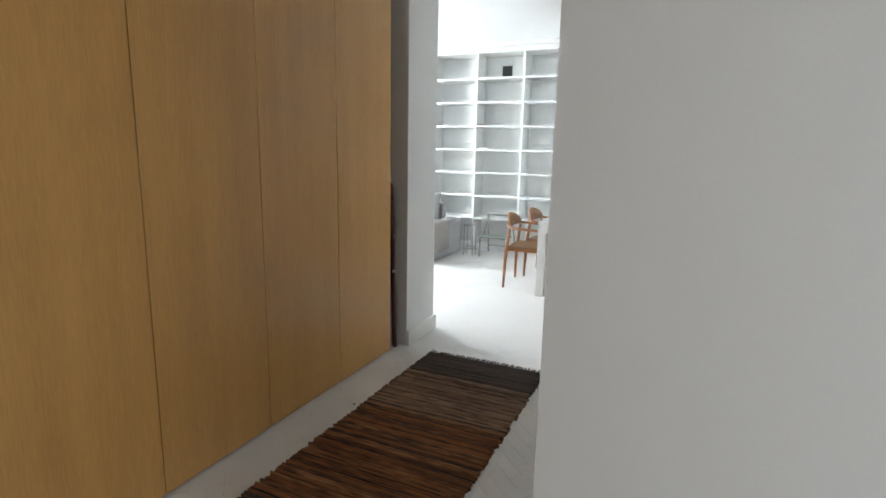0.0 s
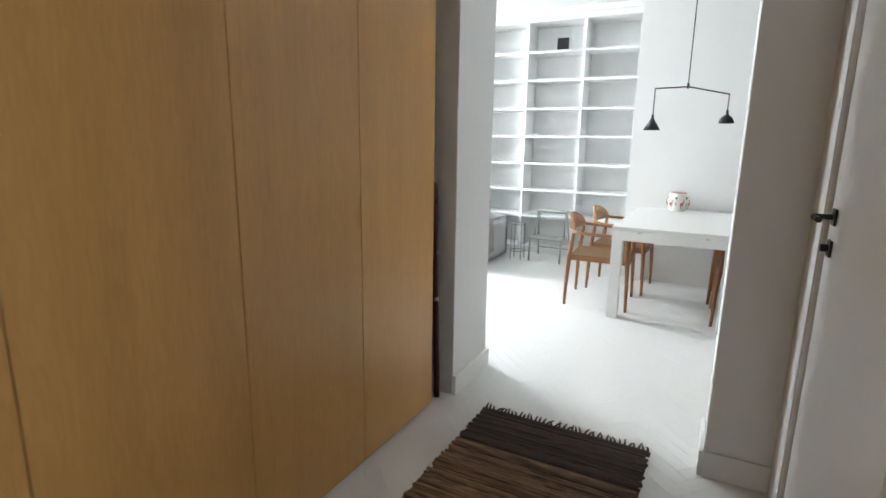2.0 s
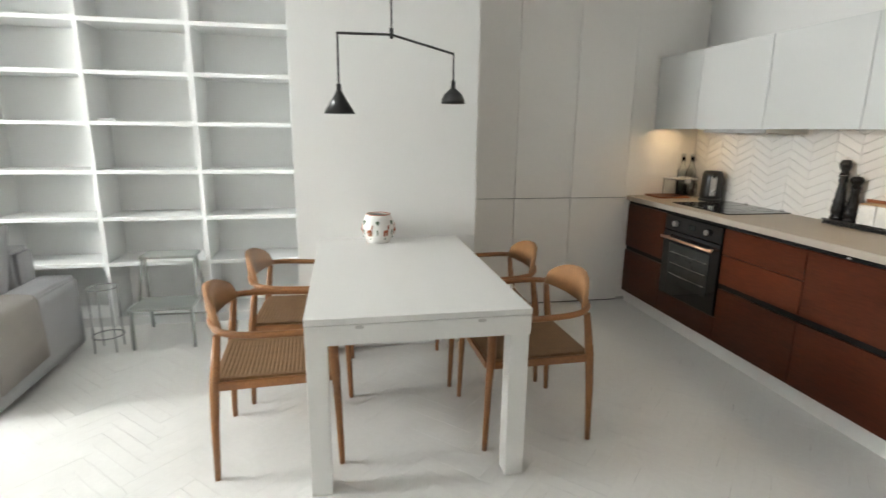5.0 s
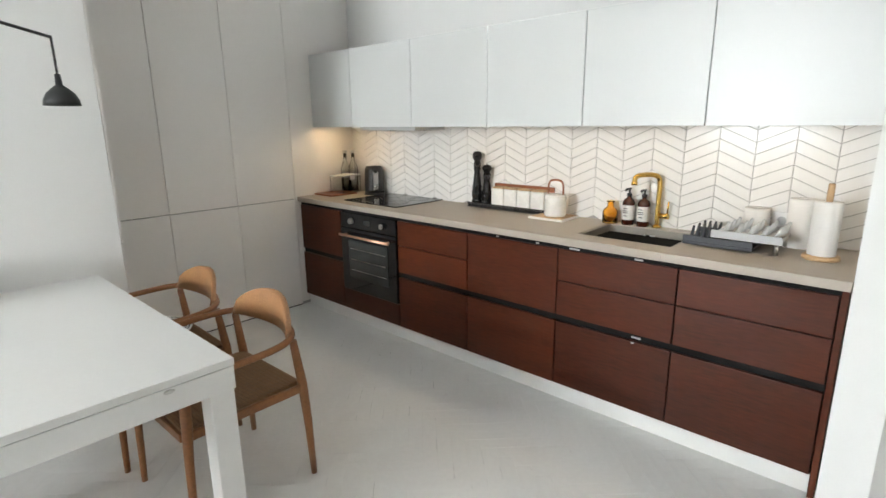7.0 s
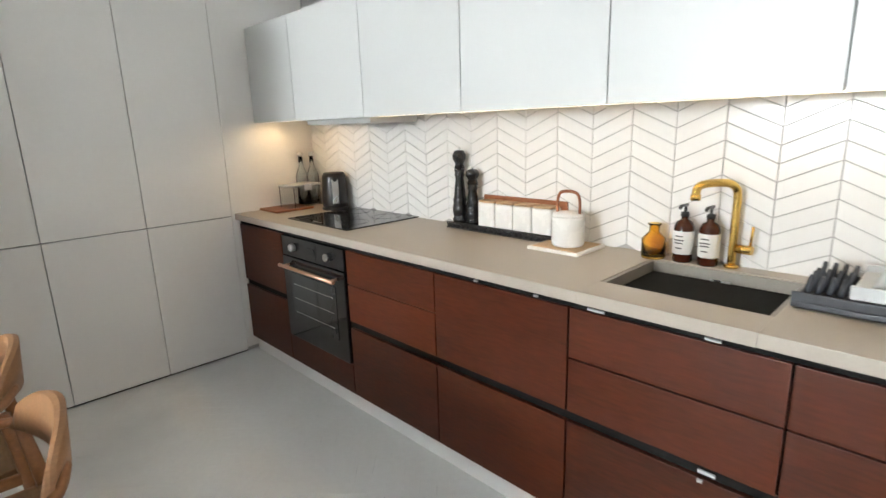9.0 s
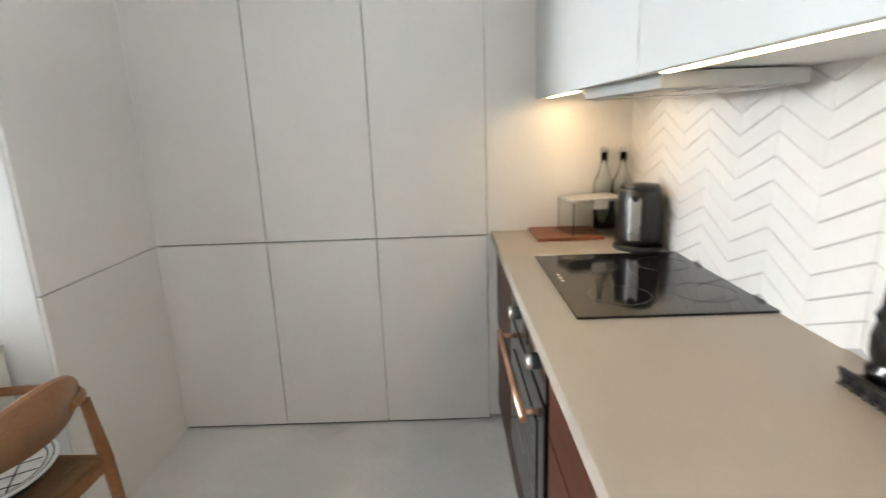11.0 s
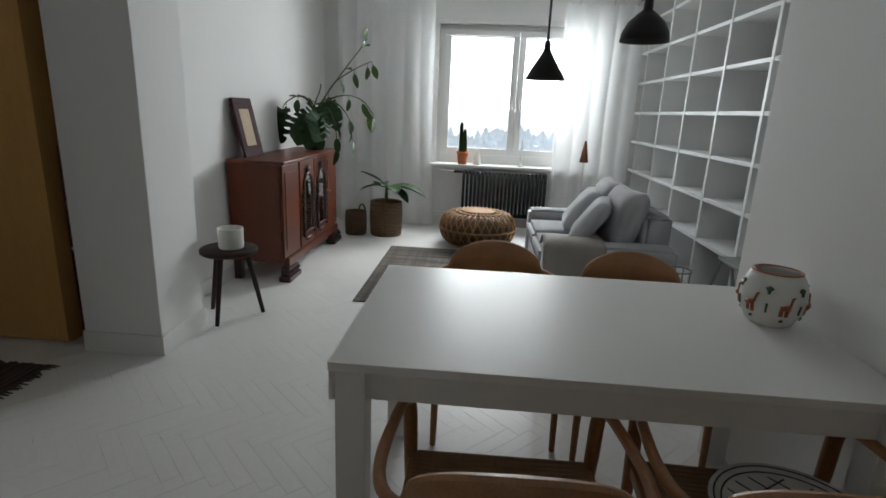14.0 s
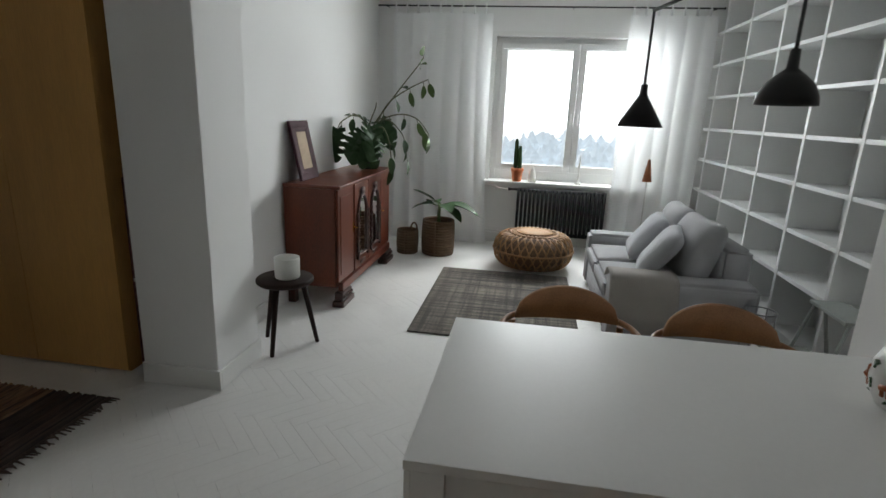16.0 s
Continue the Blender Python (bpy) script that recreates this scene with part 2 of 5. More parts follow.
def rag(name, colours):
    """Woven rag strips: every strip takes one of a few tones, mottled along its length."""
    m = mat(name, colours[0], 0.85, 0.3, 30, 160, 0.5)
    nt = m.node_tree
    n, ln = nt.nodes, nt.links
    b = n["Principled BSDF"]
    geo = n.new("ShaderNodeNewGeometry")
    tc = n.new("ShaderNodeTexCoord")
    mp = n.new("ShaderNodeMapping")
    mp.inputs["Scale"].default_value = (9, 40, 20)
    ln.new(tc.outputs["Object"], mp.inputs[0])
    no = n.new("ShaderNodeTexNoise")
    no.inputs["Scale"].default_value, no.inputs["Detail"].default_value = 1.0, 5
    ln.new(mp.outputs[0], no.inputs[0])
    add = n.new("ShaderNodeMath")
    add.operation = 'MULTIPLY_ADD'
    add.inputs[1].default_value = 0.8
    ln.new(no.outputs[0], add.inputs[0])
    sub = n.new("ShaderNodeMath")
    sub.operation = 'SUBTRACT'
    sub.inputs[1].default_value = 0.4
    ln.new(geo.outputs["Random Per Island"], sub.inputs[0])
    ln.new(sub.outputs[0], add.inputs[2])
    ramp = n.new("ShaderNodeValToRGB")
    els = ramp.color_ramp.elements
    while len(els) < len(colours):
        els.new(0.5)
    for i, c in enumerate(colours):
        els[i].position = i / (len(colours) - 1)
        els[i].color = (*c, 1)
    ln.new(add.outputs[0], ramp.inputs[0])
    ln.new(ramp.outputs[0], b.inputs["Base Color"])
    return m


cracked(GROOVE, (0.05, 0.045, 0.04), 6.0, 0.56, 0.60)
cracked(FLOOR, (0.66, 0.655, 0.635), 1.1, 0.52, 0.72)
RUNNER_BROWN = rag("runner_brown_leather", [(0.034, 0.020, 0.016), (0.202, 0.081, 0.034), (0.341, 0.132, 0.050), (0.078, 0.037, 0.023), (0.419, 0.194, 0.085)])
RUNNER_TAUPE = rag("runner_taupe", [(0.046, 0.029, 0.022), (0.232, 0.132, 0.078), (0.341, 0.209, 0.132), (0.093, 0.056, 0.039), (0.419, 0.279, 0.178)])
RUNNER_DARK = rag("runner_dark", [(0.016, 0.013, 0.013), (0.063, 0.046, 0.041), (0.115, 0.078, 0.063), (0.025, 0.018, 0.017)])
CARPET = stripes(stripes(mat("grey_woven_carpet", (0.20, 0.17, 0.14), 0.95, 0.25, 30, 240, 0.5), 0, 0.05, (0.022, 0.020, 0.019), 0.9), 1, 0.06, (0.03, 0.027, 0.025), 0.75)

# ---- builders ----


def box(bm, x0, x1, y0, y1, z0, z1, bev=0.0, m=None):
    vs = [bm.verts.new(p) for p in ((x0, y0, z0), (x1, y0, z0), (x1, y1, z0), (x0, y1, z0), (x0, y0, z1), (x1, y0, z1), (x1, y1, z1), (x0, y1, z1))]
    if m is not None:
        for v in vs:
            v.co = m @ v.co
    fs = [bm.faces.new([vs[i] for i in f]) for f in ((3, 2, 1, 0), (4, 5, 6, 7), (0, 1, 5, 4), (1, 2, 6, 5), (2, 3, 7, 6), (3, 0, 4, 7))]
    if bev:
        es = list({e for f in fs for e in f.edges})
        bmesh.ops.bevel(bm, geom=es, offset=bev, segments=2, affect='EDGES', profile=0.6)
    return bm


def B(x0, x1, y0, y1, z0, z1, bev=0.0, m=None):
    return box(bmesh.new(), x0, x1, y0, y1, z0, z1, bev, m)


def lathe(profile, seg=28, cx=0.0, cy=0.0, bm=None):
    """Turn (radius, height) pairs round a vertical axis."""
    bm = bm or bmesh.new()
    rings = []
    for r, z in profile:
        if r < 1e-5:
            rings.append([bm.verts.new((cx, cy, z))])
        else:
            rings.append([bm.verts.new((cx + r * math.cos(2 * math.pi * i / seg), cy + r * math.sin(2 * math.pi * i / seg), z)) for i in range(seg)])
    for a, b in zip(rings, rings[1:]):
        for i in range(seg):
            j = (i + 1) % seg
            if len(a) == 1 and len(b) == 1:
                continue
            if len(a) == 1:
                bm.faces.new((a[0], b[j], b[i]))
            elif len(b) == 1:
                bm.faces.new((a[i], a[j], b[0]))
            else:
                bm.faces.new((a[i], a[j], b[j], b[i]))
    for f in bm.faces:
        f.smooth = True
    return bm


def tube(pts, radii, seg=10, bm=None, flat=1.0, up=None, caps=True):
    """A swept tube through pts; radii a number or one per point; flat squeezes it along its second axis."""
    bm = bm or bmesh.new()
    pts = [Vector(p) for p in pts]
    if not hasattr(radii, "__len__"):
        radii = [radii] * len(pts)
    rings, prev = [], None
    for i, p in enumerate(pts):
        d = (pts[min(i + 1, len(pts) - 1)] - pts[max(i - 1, 0)]).normalized()
        if up is not None:
            side = d.cross(Vector(up)).normalized()
        elif prev is None:
            side = d.cross(Vector((0, 0, 1)) if abs(d.z) < 0.9 else Vector((0, 1, 0))).normalized()
        else:
            side = (prev - d * prev.dot(d)).normalized()
        prev = side
        other = side.cross(d)
        rings.append([bm.verts.new(p + side * (radii[i] * math.cos(2 * math.pi * k / seg)) * flat + other * (radii[i] * math.sin(2 * math.pi * k / seg))) for k in range(seg)])
    for a, b in zip(rings, rings[1:]):
        for k in range(seg):
            f = bm.faces.new((a[k], a[(k + 1) % seg], b[(k + 1) % seg], b[k]))
            f.smooth = True
    if caps:
        bm.faces.new(rings[0][::-1])
        bm.faces.new(rings[-1])
    bmesh.ops.recalc_face_normals(bm, faces=bm.faces)
    return bm


def curve(pts, n=8):
    """Catmull-Rom points through pts."""
    pts = [Vector(p) for p in pts]
    out = []
    for i in range(len(pts) - 1):
        p0, p1, p2, p3 = pts[max(i - 1, 0)], pts[i], pts[i + 1], pts[min(i + 2, len(pts) - 1)]
        for k in range(n):
            t = k / n
            out.append(0.5 * ((2 * p1) + (p2 - p0) * t + (2 * p0 - 5 * p1 + 4 * p2 - p3) * t * t + (3 * p1 - p0 - 3 * p2 + p3) * t ** 3))
    out.append(pts[-1])
    return out


def mesh_of(name, bm, material):
    me = bpy.data.meshes.new(name)
    bm.to_mesh(me)
    bm.free()
    me.materials.append(material)
    return me


def solid(name, bm, material, label="", category="", group="", kind=""):
    return tagged(new(name, mesh_of(name, bm, material)), label, category, group, kind)


def part(name, bm, material, parent, label=""):
    ob = new(name, mesh_of(name, bm, material))
    ob.parent = parent
    return tagged(ob, label)


def thing(name, at, label, category, group="", kind="", rz=0):
    ob = new(name)
    ob.empty_display_size = 0.1
    ob.matrix_basis = pose(*at, 0, 0, rz)
    return tagged(ob, label, category, group, kind)


def structure(name, bm, material, label="", category=""):
    return solid(name, bm, material, label, category, "", "structure")


# ---- setting ----
CZ = 2.86
XW = -5.62      # inner face of the window wall
YS = 7.96       # back wall behind the bookshelf
structure("floor", B(-6.0, 2.1, -1.4, 8.3, -0.12, -0.0016), GROOVE, "white painted herringbone parquet floor with worn joints", "floor")
structure("ceiling", B(-6.0, 2.1, -1.4, 8.3, CZ, CZ + 0.15), CEIL, "plain white plastered ceiling", "ceiling")
# window wall with its opening
bm = bmesh.new()
WY0, WY1, WZ0, WZ1 = 5.29, 7.13, 0.76, 2.36
box(bm, XW - 0.36, XW, 3.92, WY0, 0, CZ)
box(bm, XW - 0.36, XW, WY1, 8.3, 0, CZ)
box(bm, XW - 0.36, XW, WY0, WY1, 0, WZ0)
box(bm, XW - 0.36, XW, WY0, WY1, WZ1, CZ)
structure("wall_west", bm, WALL, "white plastered window wall", "wall")
structure("wall_north", B(XW, -1.34, YS, 8.3, 0, CZ), WALL, "white plastered wall behind the bookshelf", "wall")
structure("wall_chimney", B(-1.34, -0.205, 6.965, 8.3, 0, CZ, 0.004), WALL, "white plastered chimney breast behind the dining table", "wall")
structure("wall_north_kitchen", B(-0.205, 2.1, 7.67, 8.3, 0, CZ), WALL, "wall behind the white cupboard fronts", "wall")
structure("wall_east", B(1.86, 2.1, 4.085, 7.67, 0, CZ), WALL, "white kitchen wall", "wall")
bm = bmesh.new()
box(bm, -0.435, 1.28, 3.637, 3.93, 0, CZ, 0.006)
box(bm, 1.28, 2.1, 3.637, 4.085, 0, CZ)
structure("wall_south_kitchen", bm, WALL, "white plastered wall between hall and kitchen", "wall")
structure("wall_south_living", B(XW - 0.36, -2.11, 3.60, 3.92, 0, CZ), WALL, "white plastered living-room wall", "wall")
structure("wall_pillar", B(-2.11, -1.68, 3.735, 4.18, 0, CZ, 0.006), WALL, "white plastered pillar beside the passage", "wall")
structure("wall_niche", B(-2.40, -2.11, 3.735 - 0.135, 3.92 - 0.001, 0, CZ), WALL, "white wall behind the wardrobe end", "wall")
# the hall's side wall with its door opening, and the plain walls behind
structure("wall_hall_return", B(-0.19, 2.1, 1.57, 1.80, 0, CZ), WALL, "white plastered wall end of the hall", "wall")
structure("wall_hall_side", B(-0.19, 0.02, 1.80, 2.44, 0, CZ), WALL, "white plastered hall wall beside the door", "wall")
structure("wall_hall_corner", B(-0.19, 0.02, 3.36, 3.637, 0, CZ), WALL, "white plastered hall corner beside the door", "wall")
structure("wall_hall_lintel", B(-0.19, 0.02, 2.44, 3.36, 2.08, CZ), WALL, "white plastered lintel above the hall door", "wall")
structure("wall_hall_east", B(1.98, 2.1, -1.4, 1.57, 0, CZ), WALL, "plain white wall", "wall")
structure("wall_hall_west", B(-2.55, -2.35, -1.4, 3.60, 0, CZ), WALL, "plain white wall behind the wardrobe", "wall")
structure("wall_hall_south", B(-2.35, 1.98, -1.4, -1.2, 0, CZ), WALL, "plain white wall", "wall")

# hall door
d1 = structure("door_1", B(-0.178, -0.138, 2.445, 3.355, 0.008, 2.075, 0.003), TRIM, "closed flat white door with black lever handle", "door")
part("door_frame", box(box(B(-0.197, -0.1905, 2.385, 2.44, 0, 2.13), -0.197, -0.1905, 3.36, 3.41, 0, 2.13), -0.197, -0.1905, 2.44, 3.36, 2.08, 2.13), TRIM, d1)
h = part("door_handle", tube(curve([(-0.178, 3.27, 1.175), (-0.225, 3.27, 1.175), (-0.236, 3.25, 1.175), (-0.236, 3.15, 1.178)], 5), 0.0085, 10), BLACK, d1, "black lever handle")
part("rosette", B(-0.186, -0.178, 3.245, 3.295, 1.15, 1.20, 0.003), BLACK, d1)
part("key_rosette", B(-0.186, -0.178, 3.245, 3.295, 1.055, 1.105, 0.003), BLACK, d1)
part("key_knob", tube([(-0.186, 3.27, 1.08), (-0.205, 3.27, 1.08)], 0.012, 10), BLACK, d1)

# baseboards
for nm, b in (("baseboard_pillar_east", (-1.68, -1.662, 3.735, 4.198)), ("baseboard_pillar_north", (-2.11, -1.68, 4.18, 4.198)),
              ("baseboard_living", (XW + 0.02, -2.11, 3.92, 3.938)), ("baseboard_jamb", (-0.453, -0.435, 3.619, 3.93)),
              ("baseboard_hall_end", (-0.435, -0.19, 3.619, 3.637)), ("baseboard_window", (XW, XW + 0.018, 3.938, 7.6)),
              ("baseboard_hall_side", (-0.208, -0.19, 1.57, 2.385))):
    structure(nm, B(*b, 0, 0.115, 0.004), TRIM, "white painted baseboard", "baseboard")
# cornices under the ceiling
structure("trim_cornice_north", box(B(XW, -1.34, 7.56, YS, 2.735, 2.80, 0.006), XW, -1.34, 7.53, YS, 2.80, CZ, 0.006), TRIM, "white moulded cornice above the bookshelf", "trim")
structure("trim_cornice_chimney", box(B(-1.36, -0.2, 6.94, 6.965, 2.80, CZ, 0.004), -1.36, -1.34, 6.965, 7.53, 2.80, CZ, 0.004), TRIM, "white moulded cornice on the chimney breast", "trim")

# ---- window ----
win = structure("window_1", box(box(box(B(-5.80, -5.73, WY0, WY0 + 0.06, WZ0, WZ1, 0.004), -5.80, -5.73, WY1 - 0.06, WY1, WZ0, WZ1, 0.004),
                -5.80, -5.73, WY0 + 0.06, WY1 - 0.06, WZ0, WZ0 + 0.11, 0.004), -5.80, -5.73, WY0 + 0.06, WY1 - 0.06, WZ1 - 0.06, WZ1, 0.004), PLASTIC,
                "white two-leaf window with daylight and distant trees behind", "window")
MID = 6.225
for ya, yb in ((WY0 + 0.06, MID), (MID, WY1 - 0.06)):
    s = bmesh.new()
    for q in ((ya + 0.002, ya + 0.075, WZ0 + 0.112, WZ1 - 0.062), (yb - 0.075, yb - 0.002, WZ0 + 0.112, WZ1 - 0.062),
              (ya + 0.075, yb - 0.075, WZ0 + 0.112, WZ0 + 0.185), (ya + 0.075, yb - 0.075, WZ1 - 0.135, WZ1 - 0.062)):
        box(s, -5.785, -5.705, *q, 0.006)
    sash = part("sash", s, PLASTIC, win)
    p = part("pane", B(-5.765, -5.757, ya + 0.07, yb - 0.07, WZ0 + 0.18, WZ1 - 0.13), CLEAR, sash)
    p.visible_shadow = False
for yy in (MID - 0.04, MID + 0.04):
    part("window_handle", box(tube(curve([(-5.705, yy, 1.53), (-5.665, yy, 1.53), (-5.66, yy, 1.51), (-5.66, yy, 1.41)], 4), 0.009, 8), -5.705, -5.695, yy - 0.014, yy + 0.014, 1.49, 1.57, 0.003), PLASTIC, win, "white lever handle")
part("blind_box", B(-5.705, -5.66, WY0 + 0.07, MID - 0.01, 2.235, 2.295, 0.005), PLASTIC, win)
part("blind_box", B(-5.705, -5.66, MID + 0.01, WY1 - 0.07, 2.235, 2.295, 0.005), PLASTIC, win)
structure("window_sill", B(-5.73, -5.475, 5.24, 7.18, 0.722, 0.758, 0.006), TRIM, "white painted window sill", "sill")
structure("window_trim", box(box(B(XW, XW + 0.015, WY0 - 0.045, WY0, 0.758, 2.41, 0.003), XW, XW + 0.015, WY1, WY1 + 0.045, 0.758, 2.41, 0.003), XW, XW + 0.015, WY0, WY1, WZ1, 2.41, 0.003), TRIM, "white window architrave", "trim")

# ---- bookshelf ----
shelf = thing("bookshelf", (0, 0, 0), "tall white empty built-in bookshelf filling the wall", "bookshelf")
DIV = [-1.36 - 0.672 * i for i in range(7)]
ROWS_Z = [0.465, 0.79, 1.115, 1.44, 1.765, 2.09, 2.41]
for x in DIV:
    part("upright", B(x - 0.016, x + 0.016, 7.605, 7.95, 0.0, 2.735, 0.002), SHELF, shelf)
for a, b in zip(DIV, DIV[1:] + [XW + 0.002]):
    for z in ROWS_Z:
        part("shelf_board", B(b + 0.0165 if b > XW + 0.1 else b, a - 0.0165, 7.61, 7.935, z - 0.014, z + 0.014, 0.0015), SHELF, shelf)
    part("plinth", B(b + 0.0165 if b > XW + 0.1 else b, a - 0.0165, 7.63, 7.935, 0.0, 0.07, 0.002), SHELF, shelf)
    part("back_panel", B(b + 0.0165 if b > XW + 0.1 else b, a - 0.0165, 7.936, 7.95, 0.0, 2.735), SHELF, shelf)
part("top_board", B(XW + 0.002, -1.345, 7.60, 7.95, 2.7355, 2.76, 0.003), SHELF, shelf)
solid("shelf_vent", box(B(-2.44, -2.30, 7.925, 7.9355, 2.46, 2.61, 0.002), -2.43, -2.31, 7.918, 7.9245, 2.47, 2.60), BLACK, "square black ventilation grille in the bookshelf back", "vent")
solid("shelf_clip", B(-2.66, -2.55, 7.66, 7.70, 1.455, 1.475, 0.006), PLASTIC, "small white object lying on a shelf", "clip")

# ---- white cupboard wall ----
cup = thing("cupboard_wall", (0, 0, 0), "flush handleless white floor-to-ceiling cupboard fronts", "cupboard")
XJ = [-0.197, 0.288, 0.766, 1.245]
for a, b in zip(XJ, XJ[1:]):
    for z0, z1 in ((0.013, 0.890), (0.8955, CZ - 0.03)):
        part("cupboard_door", B(a + 0.002, b - 0.002, 7.640, 7.660, z0, z1, 0.0015), PANEL, cup)
# near-black strip stands in for the shade in the corner joint
part("corner_shadow_strip", B(1.8505, 1.8595, 7.6525, 7.660, 0.03, CZ - 0.03), GAP, cup, "dark strip painted as joint shadow")
part("filler_panel", B(1.2455, 1.850, 7.640, 7.660, 0.03, CZ - 0.03, 0.001), PANEL, cup)
part("carcass", B(-0.19, 1.859, 7.6625, 7.669, 0.0, CZ), JOINT, cup)
# dark strips paint the shade in the grip joint and at the floor
part("groove_shadow_strip", B(-0.19, 1.249, 7.655, 7.6622, 0.8905, 0.895), GAP, cup, "dark strip painted as joint shadow")
part("toe_shadow_strip", B(-0.19, 1.249, 7.655, 7.6622, 0.0, 0.0125), GAP, cup)
for z0, z1 in ((0.004, 0.8905), (0.895, CZ - 0.03)):
    part("side_door", B(-0.204, -0.190, 6.969, 7.639, z0, z1, 0.0015), PANEL, cup)

# ---- wardrobe ----
wd = thing("wardrobe", (0, 0, 0), "tall handleless wardrobe with golden beech veneer doors", "wardrobe")
part("body", B(-2.34, -1.752, -1.19, 3.583, 0.0, CZ - 0.002), BEECH, wd)
y = 3.588
while y > -1.1:
    y2 = max(y - 0.592, -1.19)
    part("wardrobe_door", B(-1.750, -1.730, y2 + 0.002, y - 0.002, 0.012, CZ - 0.03, 0.0012), BEECH, wd)
    y = y2

# ---- dining table ----
tb = thing("dining_table", (0, 0, 0), "white extendable dining table with square legs", "table")
part("tabletop", B(-1.207, -0.332, 5.513, 6.957, 0.722, 0.747, 0.002), WHITEWOOD, tb)
part("leaf_front", B(-1.205, -0.334, 5.515, 5.53, 0.640, 0.719, 0.002), WHITEWOOD, tb)
part("apron", B(-1.120, -0.419, 6.925, 6.945, 0.640, 0.721, 0.002), WHITEWOOD, tb)
for x in (-1.19, -0.37):
    part("apron", B(x, x + 0.02, 5.601, 6.87, 0.640, 0.721, 0.002), WHITEWOOD, tb)
part("apron", B(-1.120, -0.419, 5.54, 5.56, 0.645, 0.721, 0.002), WHITEWOOD, tb)
for x in (-1.205, -0.414):
    for y in (5.5305, 6.871):
        part("leg", B(x, x + 0.08, y, y + 0.08, 0, 0.7215, 0.003), WHITEWOOD, tb)
for x in (-1.005, -0.535):
    part("leaf_grip", lathe([(0.0, -0.004), (0.012, -0.004), (0.014, 0.0), (0.0, 0.002)], 16), STEEL, tb, "small oval steel grip").matrix_local = pose(x, 5.5155, 0.708, 90) @ Matrix.Diagonal((1.6, 0.7, 1, 1))

# ---- kitchen base ----
KX = 1.285
YU = [7.636, 7.11, 6.49, 5.885, 5.28, 4.685, 4.115]


def base_unit(i, y1, y0):
    u = thing("base_cabinet", (KX, (y0 + y1) / 2, 0), "kitchen base unit with dark red-brown wooden drawer fronts", "cabinet", "kitchen base units")
    w = (y1 - y0) / 2

    def add(n, b, m, l=""):
        return part(n, b, m, u, l)
    add("body", B(0.024, 0.57, -w + 0.001, w - 0.001, 0.09, 0.868), GAP)
    # dark strip paints the shade of the gap under the worktop
    add("top_shadow_strip", B(0.008, 0.022, -w, w, 0.847, 0.871), GAP)
    if i == 1:
        add("lower_front", B(0, 0.02, -w + 0.003, w - 0.003, 0.10, 0.255, 0.002), TEAK)
        return u
    add("lower_front", B(0, 0.02, -w + 0.003, w - 0.003, 0.10, 0.455, 0.002), TEAK)
    if i in (0, 3):
        add("upper_front", B(0, 0.02, -w + 0.003, w - 0.003, 0.492, 0.845, 0.002), TEAK)
    else:
        add("middle_front", B(0, 0.02, -w + 0.003, w - 0.003, 0.492, 0.675, 0.002), TEAK)
        add("upper_front", B(0, 0.02, -w + 0.003, w - 0.003, 0.680, 0.845, 0.002), TEAK)
    add("grip_channel", B(0.014, 0.022, -w, w, 0.457, 0.490), GAP)
    return u


for i, (a, b) in enumerate(zip(YU, YU[1:])):
    base_unit(i, a, b)
solid("end_panel", B(1.283, 1.855, 4.09, 4.113, 0.0, 0.868, 0.002), TEAK, "dark red-brown wooden end panel of the kitchen run", "panel")
solid("plinth", B(1.315, 1.335, 4.114, 7.636, 0.0, 0.088, 0.002), TRIM, "white plinth under the kitchen units", "plinth")

# small pale catches left on the drawer edges
for y, z, w in ((5.66, 0.853, 0.016), (5.40, 0.853, 0.016), (5.185, 0.853, 0.055), (4.86, 0.853, 0.040), (4.845, 0.476, 0.045), (4.86, 0.446, 0.014)):
    solid("drawer_catch", B(1.2765, 1.2845, y - w / 2, y + w / 2, z, z + 0.008, 0.002), GREYPLASTIC, "small pale plastic catch on the drawer edge", "catch", "drawer catches")

# oven
ov = thing("oven", (KX - 0.004, (YU[1] + YU[2]) / 2, 0.262), "black built-in oven with copper handle and glass door", "oven", rz=0)
part("control_panel", B(0, 0.02, -0.298, 0.298, 0.475, 0.582, 0.003), BLACKGLASS, ov)
part("oven_door", B(-0.004, 0.02, -0.298, 0.298, 0.0, 0.470, 0.004), BLACKGLASS, ov)
part("oven_window", B(-0.007, -0.0045, -0.215, 0.215, 0.10, 0.385, 0.001), OVENGLASS, ov, "dark see-through oven glass")
hd = tube([(-0.045, -0.265, 0.425), (-0.045, 0.265, 0.425)], 0.010, 12)
part("handle", hd, COPPER, ov, "copper-coloured bar handle")
for y in (-0.23, 0.23):
    part("handle_post", tube([(-0.004, y, 0.425), (-0.036, y, 0.425)], 0.008, 8), COPPER, ov)
for y in (-0.17, 0.0, 0.17):
    if y == 0.0:
        part("display", B(-0.002, -0.0005, -0.035, 0.035, 0.51, 0.545), OVENGLASS, ov)
    else:
        part("knob", tube([(0, y, 0.528), (-0.022, y, 0.528), (-0.026, y, 0.528)], [0.022, 0.020, 0.017], 16), STEEL, ov)
for z in (0.16, 0.24, 0.32):
    part("rack_line", B(-0.0078, -0.0071, -0.19, 0.19, z, z + 0.004), STEEL, ov)

